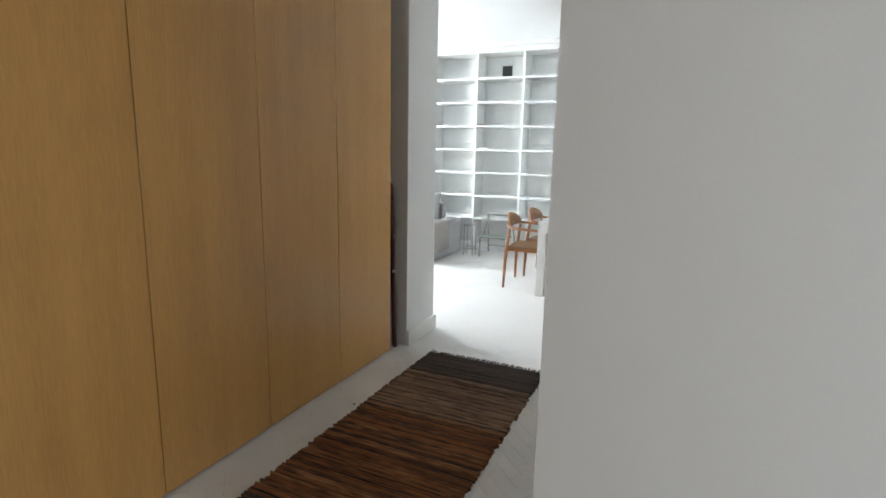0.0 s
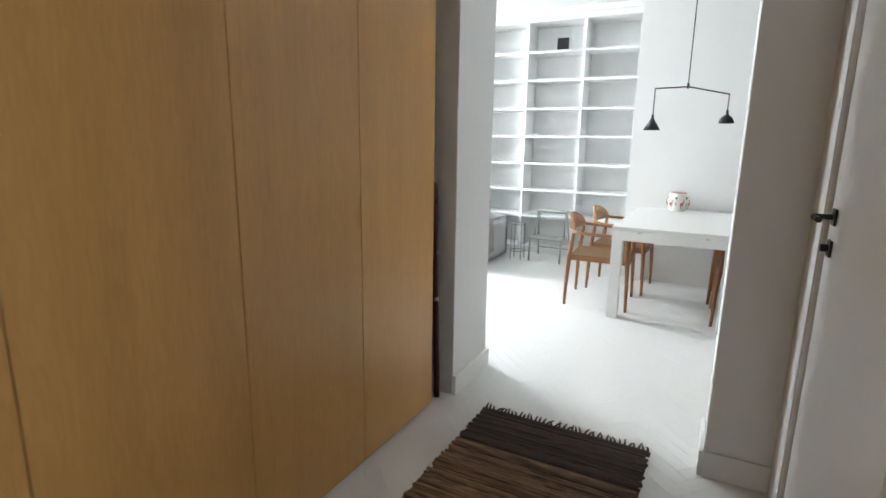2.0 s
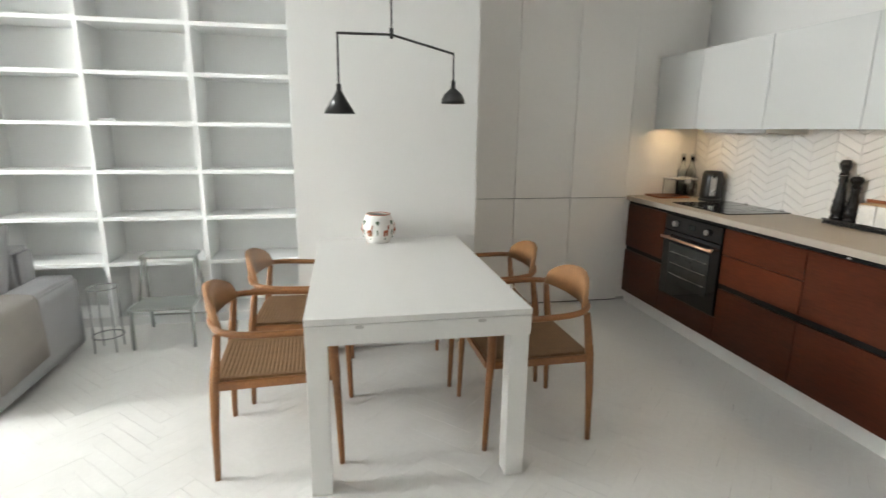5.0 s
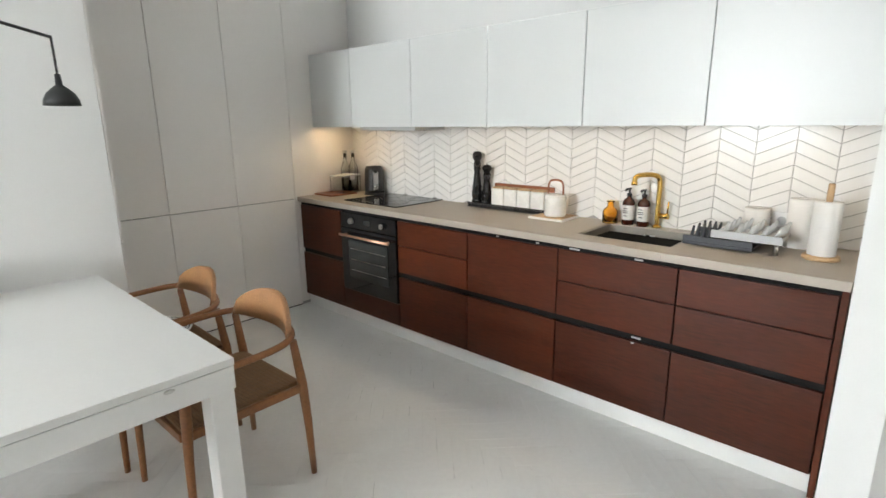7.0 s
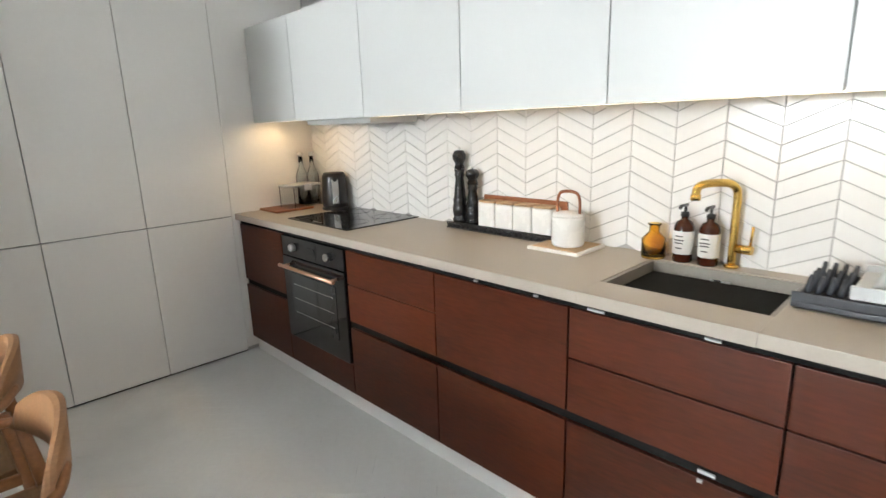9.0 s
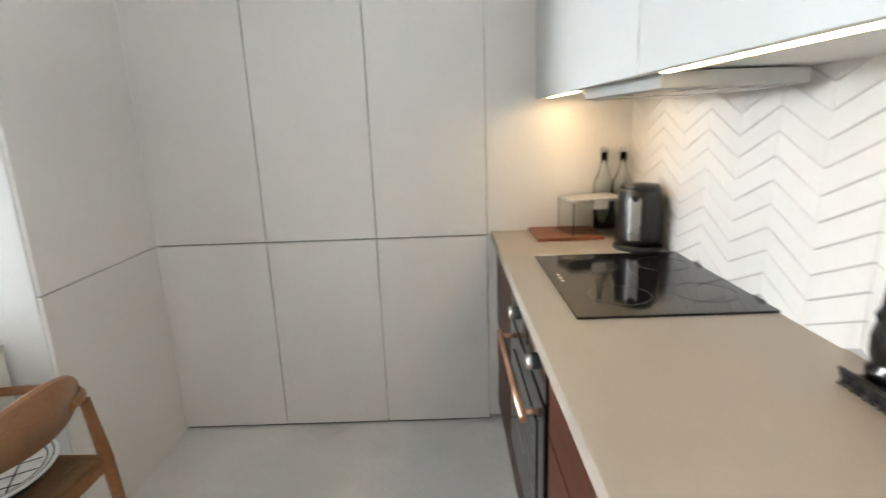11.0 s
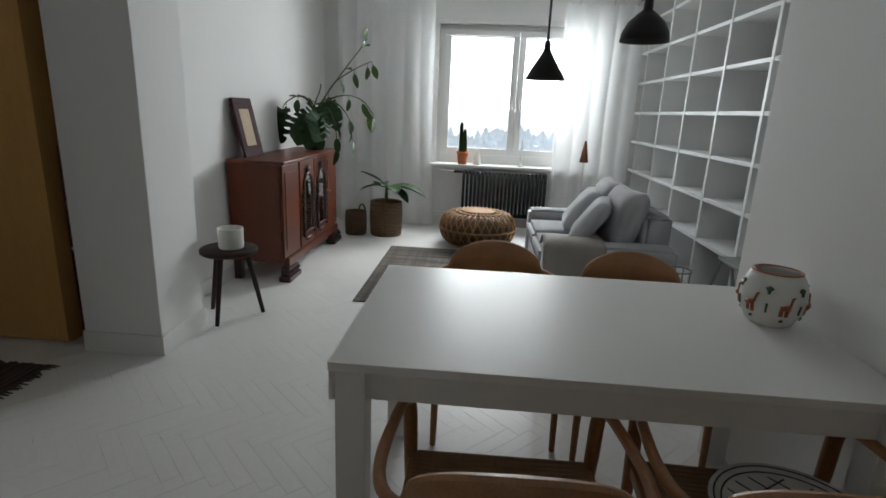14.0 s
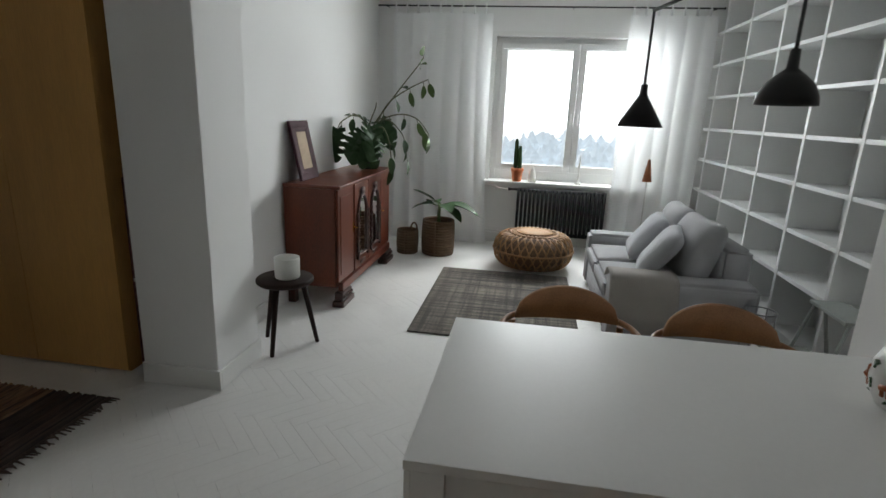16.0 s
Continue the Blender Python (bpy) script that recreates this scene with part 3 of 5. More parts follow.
# worktop with the sink cut out of it
SX0, SX1, SY0, SY1 = 1.40, 1.77, 4.76, 5.24
bm = bmesh.new()
box(bm, 1.262, 1.859, SY1, 7.639, 0.872, 0.91, 0.003)
box(bm, 1.262, 1.859, 4.087, SY0, 0.872, 0.91, 0.003)
box(bm, 1.262, SX0, SY0, SY1, 0.872, 0.91)
box(bm, SX1, 1.859, SY0, SY1, 0.872, 0.91)
solid("worktop", bm, WORKTOP, "beige-grey laminate kitchen worktop", "worktop")
sk = thing("sink", ((SX0 + SX1) / 2, (SY0 + SY1) / 2, 0.72), "undermounted grey-brown composite sink", "sink")
hw, hl = (SX1 - SX0) / 2 - 0.001, (SY1 - SY0) / 2 - 0.001
bm = bmesh.new()
box(bm, -hw, hw, -hl, hl, 0.0, 0.012)
box(bm, -hw, -hw + 0.012, -hl, hl, 0.012, 0.186)
box(bm, hw - 0.012, hw, -hl, hl, 0.012, 0.186)
box(bm, -hw + 0.012, hw - 0.012, -hl, -hl + 0.012, 0.012, 0.186)
box(bm, -hw + 0.012, hw - 0.012, hl - 0.012, hl, 0.012, 0.186)
part("basin", bm, SINKGREY, sk)
part("drain", lathe([(0, 0.0125), (0.04, 0.0125), (0.042, 0.017), (0.02, 0.015), (0, 0.015)], 20), STEEL, sk)
part("overflow", B(hw - 0.015, hw - 0.0122, -0.03, 0.03, 0.14, 0.155), STEEL, sk)

# induction hob
hob = thing("induction_hob", (1.62, 6.88, 0.91), "flat black glass induction hob set on the worktop", "hob")
part("glass_plate", B(-0.25, 0.24, -0.29, 0.29, 0.0, 0.007, 0.002), BLACKGLASS, hob)
for x, y in ((-0.10, -0.14), (-0.10, 0.14), (0.12, -0.14), (0.12, 0.14)):
    part("cooking_ring", lathe([(0.078, 0.0072), (0.078, 0.0076), (0.080, 0.0076), (0.080, 0.0072)], 32, x, y), CHARCOAL, hob)
part("touch_marks", box(box(B(-0.225, -0.215, 0.02, 0.035, 0.0072, 0.0076), -0.225, -0.215, -0.01, 0.005, 0.0072, 0.0076), -0.225, -0.215, 0.05, 0.065, 0.0072, 0.0076), STEEL, hob)

# ---- upper cabinets ----
YV = [7.636, 7.13, 6.50, 5.875, 5.27, 4.69, 4.093]
for a, b in zip(YV, YV[1:]):
    u = thing("wall_cabinet", (1.45, (a + b) / 2, 1.45), "handleless white wall cabinet above the worktop", "cabinet", "kitchen wall cabinets")
    w = (a - b) / 2
    part("body", B(0.022, 0.40, -w + 0.001, w - 0.001, 0.012, 0.54), UPPER, u)
    part("cabinet_door", B(0, 0.02, -w + 0.002, w - 0.002, 0.0, 0.545, 0.002), UPPER, u)
hood = thing("cooker_hood", (1.66, 6.82, 1.425), "slim grey cooker hood under the wall cabinets", "hood")
part("body", B(-0.15, 0.15, -0.29, 0.29, 0.0, 0.033, 0.003), GREYPLASTIC, hood)
for k in range(5):
    part("filter_slot", B(-0.13 + k * 0.055, -0.095 + k * 0.055, -0.26, 0.26, -0.004, -0.0005), STEEL, hood)
# warm LED strips under the cabinets
for ya, yb in ((7.14, 7.60), (4.12, 6.50)):
    st = thing("led_strip", (1.50, (ya + yb) / 2, 1.4548), "warm white LED strip under the wall cabinets", "lamp")
    part("channel", B(-0.012, 0.012, -(yb - ya) / 2, (yb - ya) / 2, 0.0, 0.007), STEEL, st)
    part("diffuser", B(-0.009, 0.009, -(yb - ya) / 2 + 0.01, (yb - ya) / 2 - 0.01, -0.004, -0.0005), LED, st)
area_lamp("led_light_corner", (1.56, 7.36, 1.4495), (1.60, 7.36, 0.9), 0.42, 0.03, 0.5, (1.0, 0.68, 0.34))
area_lamp("led_light_run", (1.56, 5.3, 1.4495), (1.62, 5.3, 0.9), 2.3, 0.03, 0.28, (1.0, 0.72, 0.42))

# ---- dining chairs ----


def dining_chair(at, rz, label):
    c = thing("dining_chair", at, label, "chair", "chairs round the dining table", rz=rz)
    # legs, tapered, leaning a little
    for sy in (-1, 1):
        part("back_leg", tube([(-0.262, sy * 0.255, 0), (-0.255, sy * 0.25, 0.25), (-0.245, sy * 0.243, 0.43), (-0.222, sy * 0.236, 0.625)], [0.012, 0.017, 0.020, 0.015], 12), CHAIRWOOD, c)
        arm = curve([(0.245, sy * 0.252, 0), (0.235, sy * 0.250, 0.30), (0.226, sy * 0.252, 0.47), (0.222, sy * 0.256, 0.585), (0.190, sy * 0.264, 0.622), (0.10, sy * 0.276, 0.628),
                     (-0.06, sy * 0.285, 0.634), (-0.17, sy * 0.268, 0.640), (-0.232, sy * 0.215, 0.648), (-0.262, sy * 0.13, 0.658)], 5)
        k = [0.012 + 0.008 * min(1, i / 10) - 0.006 * max(0, min(1, (i - 14) / 8)) for i in range(len(arm))]
        part("arm", tube(arm, k, 12), CHAIRWOOD, c)
    # broad curved crest
    n = 24
    bm = bmesh.new()
    rows = []
    for i in range(n + 1):
        u = -1 + 2 * i / n
        y = u * 0.225
        x = -0.277 + 0.072 * u * u
        top = 0.657 + 0.120 * math.sqrt(max(0.0, 1 - u ** 2)) ** 1.0
        bot = 0.640 - 0.012 * (1 - u * u)
        th = 0.010 + 0.004 * (1 - abs(u))
        rows.append([bm.verts.new((x - th + 0.0, y, bot)), bm.verts.new((x - th - 0.012, y, top - 0.004)), bm.verts.new((x - 0.012, y, top)), bm.verts.new((x + th - 0.012, y, top - 0.004)), bm.verts.new((x + th, y, bot))])
    for a, b in zip(rows, rows[1:]):
        for k in range(5):
            f = bm.faces.new((a[k], b[k], b[(k + 1) % 5], a[(k + 1) % 5]))
            f.smooth = k in (0, 3)
    bm.faces.new(rows[0])
    bm.faces.new(rows[-1][::-1])
    bmesh.ops.recalc_face_normals(bm, faces=bm.faces)
    part("crest_rail", bm, CHAIRBACK, c, "broad curved crest rail of paler wood")
    # seat of woven cord, a grid with a shallow dip and a strand relief
    bm = bmesh.new()
    nx, ny = 56, 10
    g = []
    for i in range(nx + 1):
        u = i / nx
        x = -0.240 + 0.475 * u
        row = []
        for j in range(ny + 1):
            v = -1 + 2 * j / ny
            w = 0.225 + 0.018 * u
            z = 0.437 - 0.016 * (1 - v * v) * (1 - (2 * u - 1) ** 2) + (0.0022 if i % 2 else 0.0)
            row.append(bm.verts.new((x, v * w, z)))
        g.append(row)
    for a, b in zip(g, g[1:]):
        for j in range(ny):
            bm.faces.new((a[j], b[j], b[j + 1], a[j + 1]))
    rim = list(g[0]) + [r[-1] for r in g[1:]] + list(g[-1][::-1][1:]) + [r[0] for r in g[::-1][1:-1]]
    low = [bm.verts.new((v.co.x, v.co.y, 0.392)) for v in rim]
    for i in range(len(rim)):
        j = (i + 1) % len(rim)
        bm.faces.new((rim[i], rim[j], low[j], low[i]))
    bm.faces.new(low)
    bmesh.ops.recalc_face_normals(bm, faces=bm.faces)
    part("seat", bm, CORD, c, "woven brown paper-cord seat")
    for sy in (-1, 1):
        part("side_rail", B(-0.235, 0.225, sy * 0.246 - 0.009, sy * 0.246 + 0.009, 0.395, 0.430, 0.005), CHAIRWOOD, c)
    part("front_rail", B(0.236, 0.250, -0.235, 0.235, 0.395, 0.428, 0.004), CHAIRWOOD, c)
    part("back_rail", B(-0.256, -0.242, -0.225, 0.225, 0.395, 0.428, 0.004), CHAIRWOOD, c)
    return c


CH = "teak armchair with curved crest and woven cord seat at dining table"
first = dining_chair((-1.345, 5.972, 0), 3, CH)
copy_thing(first, pose(-1.275, 6.57, 0, 0, 0, -2))
copy_thing(first, pose(-0.21, 5.975, 0, 0, 0, 181))
tagged(copy_thing(first, pose(-0.235, 6.585, 0, 0, 0, 178)), "teak armchair with cord seat holding a patterned round platter")

# round platter lying on one chair
pl = thing("platter", (-0.23, 6.655, 0.432), "round cream platter with dark grid in a black bowl", "plate")
part("bowl", lathe([(0, 0.0), (0.10, 0.002), (0.165, 0.03), (0.178, 0.048), (0.172, 0.048), (0.155, 0.03), (0.1, 0.012), (0, 0.01)], 36), BLACK, pl, "shallow black bowl")
part("dish", lathe([(0, 0.044), (0.15, 0.046), (0.185, 0.056), (0.195, 0.064), (0.193, 0.068), (0.178, 0.062), (0.15, 0.054), (0, 0.052)], 44), CERAMIC, pl)
for r in (0.165, 0.182):
    part("rim_line", lathe([(r - 0.002, 0.0600 if r < 0.17 else 0.0655), (r + 0.002, 0.0608 if r < 0.17 else 0.0665), (r + 0.002, 0.0612 if r < 0.17 else 0.0668), (r - 0.002, 0.0604 if r < 0.17 else 0.0658)], 44), INK, pl)
for ang in (35, 120):
    for k in (-0.10, -0.05, 0.0, 0.05, 0.10):
        L = math.sqrt(0.155 ** 2 - k * k)
        part("grid_line", B(-L, L, k - 0.0022, k + 0.0022, 0.0545, 0.0556, 0, pose(0, 0, 0, 0, 0, ang + 40 * k)), INK, pl)

# ---- pendant lamp ----
LX, LY = -0.817, 6.152
lamp = thing("pendant_lamp", (LX, LY, 0), "black two-arm pendant lamp with cone and dome shades", "lamp")
E1, E2 = Vector((-0.237, -0.085, 1.818)), Vector((0.302, 0.085, 1.775))
part("rod", tube([(0, 0, 1.83), (0, 0, CZ - 0.03)], 0.004, 8), BLACK, lamp)
part("ceiling_cup", lathe([(0, CZ - 0.03), (0.05, CZ - 0.03), (0.05, CZ - 0.001), (0, CZ - 0.001)], 20), BLACK, lamp)
part("hub", lathe([(0.0, 1.815), (0.009, 1.82), (0.009, 1.86), (0, 1.865)], 10), BLACK, lamp)
part("arm", tube([(0, 0, 1.834), E1], 0.0055, 8), BLACK, lamp)
part("arm", tube([(0, 0, 1.834), E2], 0.0055, 8), BLACK, lamp)
for e, zt in ((E1, 1.60), (E2, 1.64)):
    part("drop_rod", tube([e + Vector((0, 0, 0.004)), (e.x, e.y, zt)], 0.004, 8), BLACK, lamp)
part("cone_shade", lathe([(0.0, 1.614), (0.010, 1.612), (0.011, 1.585), (0.017, 1.573), (0.068, 1.488), (0.066, 1.488), (0.014, 1.568), (0, 1.569)], 32, E1.x, E1.y), BLACK, lamp, "black cone shade")
part("dome_shade", lathe([(0.0, 1.655), (0.009, 1.654), (0.011, 1.618), (0.025, 1.607), (0.043, 1.590), (0.054, 1.568), (0.057, 1.548), (0.055, 1.548), (0.051, 1.566), (0.038, 1.585), (0.02, 1.598), (0, 1.600)], 32, E2.x, E2.y), BLACK, lamp, "black dome shade")

# ---- painted pot on the table ----
pot = thing("ceramic_pot", (-0.845, 6.84, 0.747), "round white ceramic pot painted with brown animals and green plants", "pot")
PROF = [(0, 0.0), (0.060, 0.0), (0.070, 0.006), (0.090, 0.045), (0.097, 0.085), (0.094, 0.125), (0.080, 0.160), (0.072, 0.172)]
part("body", lathe(PROF + [(0.067, 0.172), (0.074, 0.158), (0.088, 0.122), (0.090, 0.085), (0.083, 0.045), (0.05, 0.012), (0, 0.012)], 40), CERAMIC, pot)
part("rim", lathe([(0.0725, 0.170), (0.0735, 0.174), (0.066, 0.175), (0.066, 0.171)], 40), PATBROWN, pot)


def on_pot(ang, z):
    for (r0, z0), (r1, z1) in zip(PROF, PROF[1:]):
        if z0 <= z <= z1:
            r = r0 + (r1 - r0) * (z - z0) / (z1 - z0 + 1e-9)
            break
    r += 0.0012
    return Vector((r * math.cos(ang), r * math.sin(ang), z))


def daub(pts, wide, material, name):
    part(name, tube([on_pot(a, z) for a, z in pts], wide, 6), material, pot)


for k in range(6):
    a = -2.2 + k * 1.05
    daub([(a - 0.14, 0.075), (a, 0.078), (a + 0.13, 0.080)], 0.009, PATBROWN, "painted_animal")
    daub([(a + 0.13, 0.082), (a + 0.19, 0.110), (a + 0.25, 0.112)], 0.004, PATBROWN, "painted_neck")
    for q in (-0.12, -0.06, 0.06, 0.12):
        daub([(a + q, 0.075), (a + q, 0.048)], 0.0028, PATBROWN, "painted_leg")
    b = a + 0.52
    daub([(b, 0.055), (b, 0.085)], 0.0035, PATGREEN, "painted_plant")
    daub([(b - 0.1, 0.135), (b, 0.122), (b + 0.1, 0.136)], 0.005, PATGREEN, "painted_leaf")
    daub([(b, 0.14), (b, 0.115)], 0.0045, PATGREEN, "painted_stem")
    daub([(a - 0.05, 0.028), (a + 0.05, 0.034)], 0.0045, PATGREEN, "painted_tuft")

# ---- living room ----


def cushion_bm(w, d, h, n=14, sag=0.0, seedv=0):
    """A stuffed cushion: w by d, h thick at its middle, with a soft wrinkled outline."""
    bm = bmesh.new()
    top, bot = [], []
    for i in range(n + 1):
        ra, rb = [], []
        for j in range(n + 1):
            u, v = -1 + 2 * i / n, -1 + 2 * j / n
            puff = ((1 - u ** 4) * (1 - v ** 4)) ** 0.45
            pinch = 1 - 0.05 * (1 - abs(u * v)) * max(abs(u), abs(v)) ** 6
            nz = noise.noise(Vector((u * 2.3 + seedv, v * 2.3, seedv))) * 0.010
            z = h / 2 * puff
            x, y = u * w / 2 * pinch, v * d / 2 * pinch
            ra.append(bm.verts.new((x, y, z + nz * puff - sag * puff * 0.2)))
            rb.append(ra[-1] if (i in (0, n) or j in (0, n)) else bm.verts.new((x, y, -z + nz * puff)))
        top.append(ra)
        bot.append(rb)
    for i in range(n):
        for j in range(n):
            f = bm.faces.new((top[i][j], top[i + 1][j], top[i + 1][j + 1], top[i][j + 1]))
            f.smooth = True
            f = bm.faces.new((bot[i][j], bot[i][j + 1], bot[i + 1][j + 1], bot[i + 1][j]))
            f.smooth = True
    return bm


def soft_box(x0, x1, y0, y1, z0, z1, r=0.03, puff=0.0):
    bm = bmesh.new()
    box(bm, x0, x1, y0, y1, z0, z1)
    bmesh.ops.bevel(bm, geom=list(bm.edges), offset=r, segments=4, affect='EDGES')
    for f in bm.faces:
        f.smooth = True
    if puff:
        bmesh.ops.subdivide_edges(bm, edges=[e for e in bm.edges if e.calc_length() > 0.12], cuts=8, use_grid_fill=True)
        cx, cy = (x0 + x1) / 2, (y0 + y1) / 2
        for v in bm.verts:
            u, w = (v.co.x - cx) / (x1 - x0) * 2, (v.co.y - cy) / (y1 - y0) * 2
            if v.co.z > (z0 + z1) / 2:
                v.co.z += puff * max(0, 1 - u * u) * max(0, 1 - w * w) + 0.006 * noise.noise(v.co * 7)
    return bm


sofa = thing("sofa", (0, 0, 0), "light grey fabric two-seat sofa with loose cushions before the bookshelf", "sofa")
part("base", soft_box(-4.30, -2.735, 6.36, 7.24, 0.035, 0.265, 0.012), SOFA, sofa)
part("armrest", soft_box(-2.955, -2.73, 6.345, 7.26, 0.03, 0.50, 0.025, 0.006), SOFA, sofa)
part("armrest", soft_box(-4.32, -4.095, 6.345, 7.26, 0.03, 0.50, 0.025, 0.006), SOFA, sofa)
part("backrest", soft_box(-4.09, -2.96, 7.07, 7.27, 0.20, 0.70, 0.03), SOFA, sofa)
part("seat_cushion", soft_box(-3.522, -2.958, 6.33, 7.06, 0.268, 0.415, 0.03, 0.025), SOFA, sofa)
part("seat_cushion", soft_box(-4.092, -3.528, 6.33, 7.06, 0.268, 0.415, 0.03, 0.025), SOFA, sofa)
for i, x in enumerate((-3.235, -3.80)):
    q = part("back_cushion", cushion_bm(0.57, 0.47, 0.23, 16, 0, i + 3), SOFA, sofa)
    q.matrix_local = pose(x, 6.965, 0.635, 72, 0, 3 - 5 * i)
for i, (x, yy, rz) in enumerate(((-3.16, 6.72, -14), (-3.70, 6.74, -8))):
    cu = solid("throw_pillow", cushion_bm(0.45, 0.42, 0.15, 16, 0, i + 9), CUSHION, "pale grey square linen pillow leaning on the sofa", "pillow", "sofa pillows")
    cu.matrix_basis = pose(x, yy, 0.605, 55, 0, rz)
# throw folded over the armrest
bm = bmesh.new()
prof = [(-3.02, 0.440), (-2.99, 0.500), (-2.95, 0.514), (-2.84, 0.520), (-2.74, 0.513), (-2.722, 0.49), (-2.718, 0.38), (-2.716, 0.25), (-2.715, 0.13)]
gr = []
for i, (x, z) in enumerate(prof):
    row = []
    for j in range(17):
        v = j / 16
        wob = 0.010 * noise.noise(Vector((i * 0.5, v * 5, 1.0)))
        row.append(bm.verts.new((x + abs(wob) * (1 if i > 4 else 0), 6.335 + v * (0.42 + 0.02 * i / 8) + 0.008 * math.sin(i), z + (0.010 * abs(noise.noise(Vector((i, v * 6, 3.0)))) if i < 6 else 0.02 * v))))
    gr.append(row)
for a, b in zip(gr, gr[1:]):
    for j in range(16):
        f = bm.faces.new((a[j], b[j], b[j + 1], a[j + 1]))
        f.smooth = True
bmesh.ops.recalc_face_normals(bm, faces=bm.faces)
bmesh.ops.solidify(bm, geom=bm.faces[:], thickness=-0.008)
solid("throw_blanket", bm, BLANKET, "taupe throw blanket draped over the sofa armrest", "blanket")

# wire stool
ws = thing("wire_stool", (-2.575, 7.20, 0), "slender grey wire plant stand beside the sofa", "stand")
for a in range(4):
    an = math.radians(45 + 90 * a)
    x, y = 0.085 * math.cos(an), 0.085 * math.sin(an)
    part("leg", tube([(x * 1.05, y * 1.05, 0), (x, y, 0.42)], 0.0045, 8), WIRE, ws)
for z, r in ((0.42, 0.085), (0.10, 0.09)):
    part("ring", tube([(r * math.cos(k * math.pi / 10), r * math.sin(k * math.pi / 10), z) for k in range(21)], 0.0045, 8), WIRE, ws)

# step stool
ss = thing("step_stool", (-2.23, 7.34, 0), "grey two-step metal stool in front of the bookshelf", "stool")
part("top_step", B(-0.175, 0.175, 0.02, 0.20, 0.555, 0.575, 0.006), GREYPAINT, ss)
part("lower_step", B(-0.19, 0.19, -0.20, 0.06, 0.262, 0.282, 0.006), GREYPAINT, ss)
for sx in (-1, 1):
    part("front_leg", tube([(sx * 0.185, -0.185, 0.0), (sx * 0.183, -0.175, 0.262)], 0.011, 10), GREYPAINT, ss)
    part("back_leg", tube([(sx * 0.205, 0.24, 0.0), (sx * 0.165, 0.10, 0.555)], 0.011, 10), GREYPAINT, ss)
    part("upright", tube([(sx * 0.180, -0.02, 0.275), (sx * 0.165, 0.05, 0.555)], 0.009, 10), GREYPAINT, ss)
part("back_brace", tube([(-0.198, 0.215, 0.10), (0.198, 0.215, 0.10)], 0.007, 8), GREYPAINT, ss)

# carpet
bm = bmesh.new()
box(bm, -4.31, -2.68, 4.99, 6.20, 0.001, 0.011, 0.003)
solid("carpet", bm, CARPET, "grey-brown flatwoven carpet with a loose grid pattern", "carpet")

# rattan pouf: woven cane loops round a squat drum
pf = thing("pouf", (-4.64, 5.86, 0.0), "round woven rattan pouf on the floor", "pouf")
part("core", lathe([(0, 0.04), (0.26, 0.035), (0.36, 0.10), (0.385, 0.185), (0.36, 0.27), (0.25, 0.335), (0, 0.345)], 36), SEAGRASS, pf, "dark inner drum")


def drum(a, s):
    """Point on the drum at angle a; s runs 0 at the foot's middle to 1 at the top's middle."""
    t = math.pi * (s - 0.5)
    r = 0.15 + 0.25 * max(0, math.cos(t)) ** 0.55 if 0.12 < s < 0.88 else 0.40 * math.sin(math.pi * s) ** 0.8
    return Vector((r * math.cos(a), r * math.sin(a), 0.188 + 0.176 * math.sin(t) ** 1))


for k in range(30):
    a0 = 2 * math.pi * k / 30
    for tw in (0.55, -0.55):
        part("cane", tube([drum(a0 + tw * s, 0.10 + 0.80 * s) for s in [i / 12 for i in range(13)]], 0.0075, 6), RATTAN, pf)
for z, r in ((0.02, 0.24), (0.19, 0.405), (0.363, 0.17), (0.353, 0.24)):
    part("cane_ring", tube([(r * math.cos(k * math.pi / 18), r * math.sin(k * math.pi / 18), z) for k in range(37)], 0.011, 8), RATTAN, pf)
part("cane_top", lathe([(0, 0.372), (0.10, 0.372), (0.17, 0.366), (0.17, 0.35), (0, 0.35)], 30), RATTAN, pf)

# radiator of vertical columns
rad = thing("radiator", (-5.34, 6.14, 0), "black column radiator under the window", "radiator")
N = 22
for k in range(N):
    y = -0.478 + 0.956 * k / (N - 1)
    part("column", box(tube([(0.0, y, 0.17), (0.0, y, 0.70)], [0.016, 0.016], 8, flat=0.8), -0.10, -0.01, y - 0.012, y + 0.012, 0.18, 0.69, 0.004), IRON, rad)
for z in (0.185, 0.685):
    part("header", tube([(-0.045, -0.485, z), (-0.045, 0.485, z)], 0.022, 10), IRON, rad)
part("valve", tube([(-0.045, -0.485, 0.685), (-0.045, -0.56, 0.685), (-0.045, -0.60, 0.685)], [0.014, 0.014, 0.02], 10), IRON, rad)
structure("pipe_heating", tube(curve([(-5.385, 5.56, 0.685), (-5.42, 5.45, 0.685), (-5.58, 5.36, 0.685), (-5.60, 5.20, 0.685)], 4), 0.010, 8), TRIM, "white heating pipe at the wall", "pipe")
structure("pipe_return", tube([(-5.56, 5.25, 0.16), (-5.45, 5.55, 0.16), (-5.385, 5.66, 0.185)], 0.010, 8), TRIM, "white heating pipe low on the wall", "pipe")
for yy in (5.75, 6.53):
    part("foot", B(-0.07, -0.02, yy - 6.14 - 0.012, yy - 6.14 + 0.012, 0.0, 0.18, 0.003), IRON, rad)


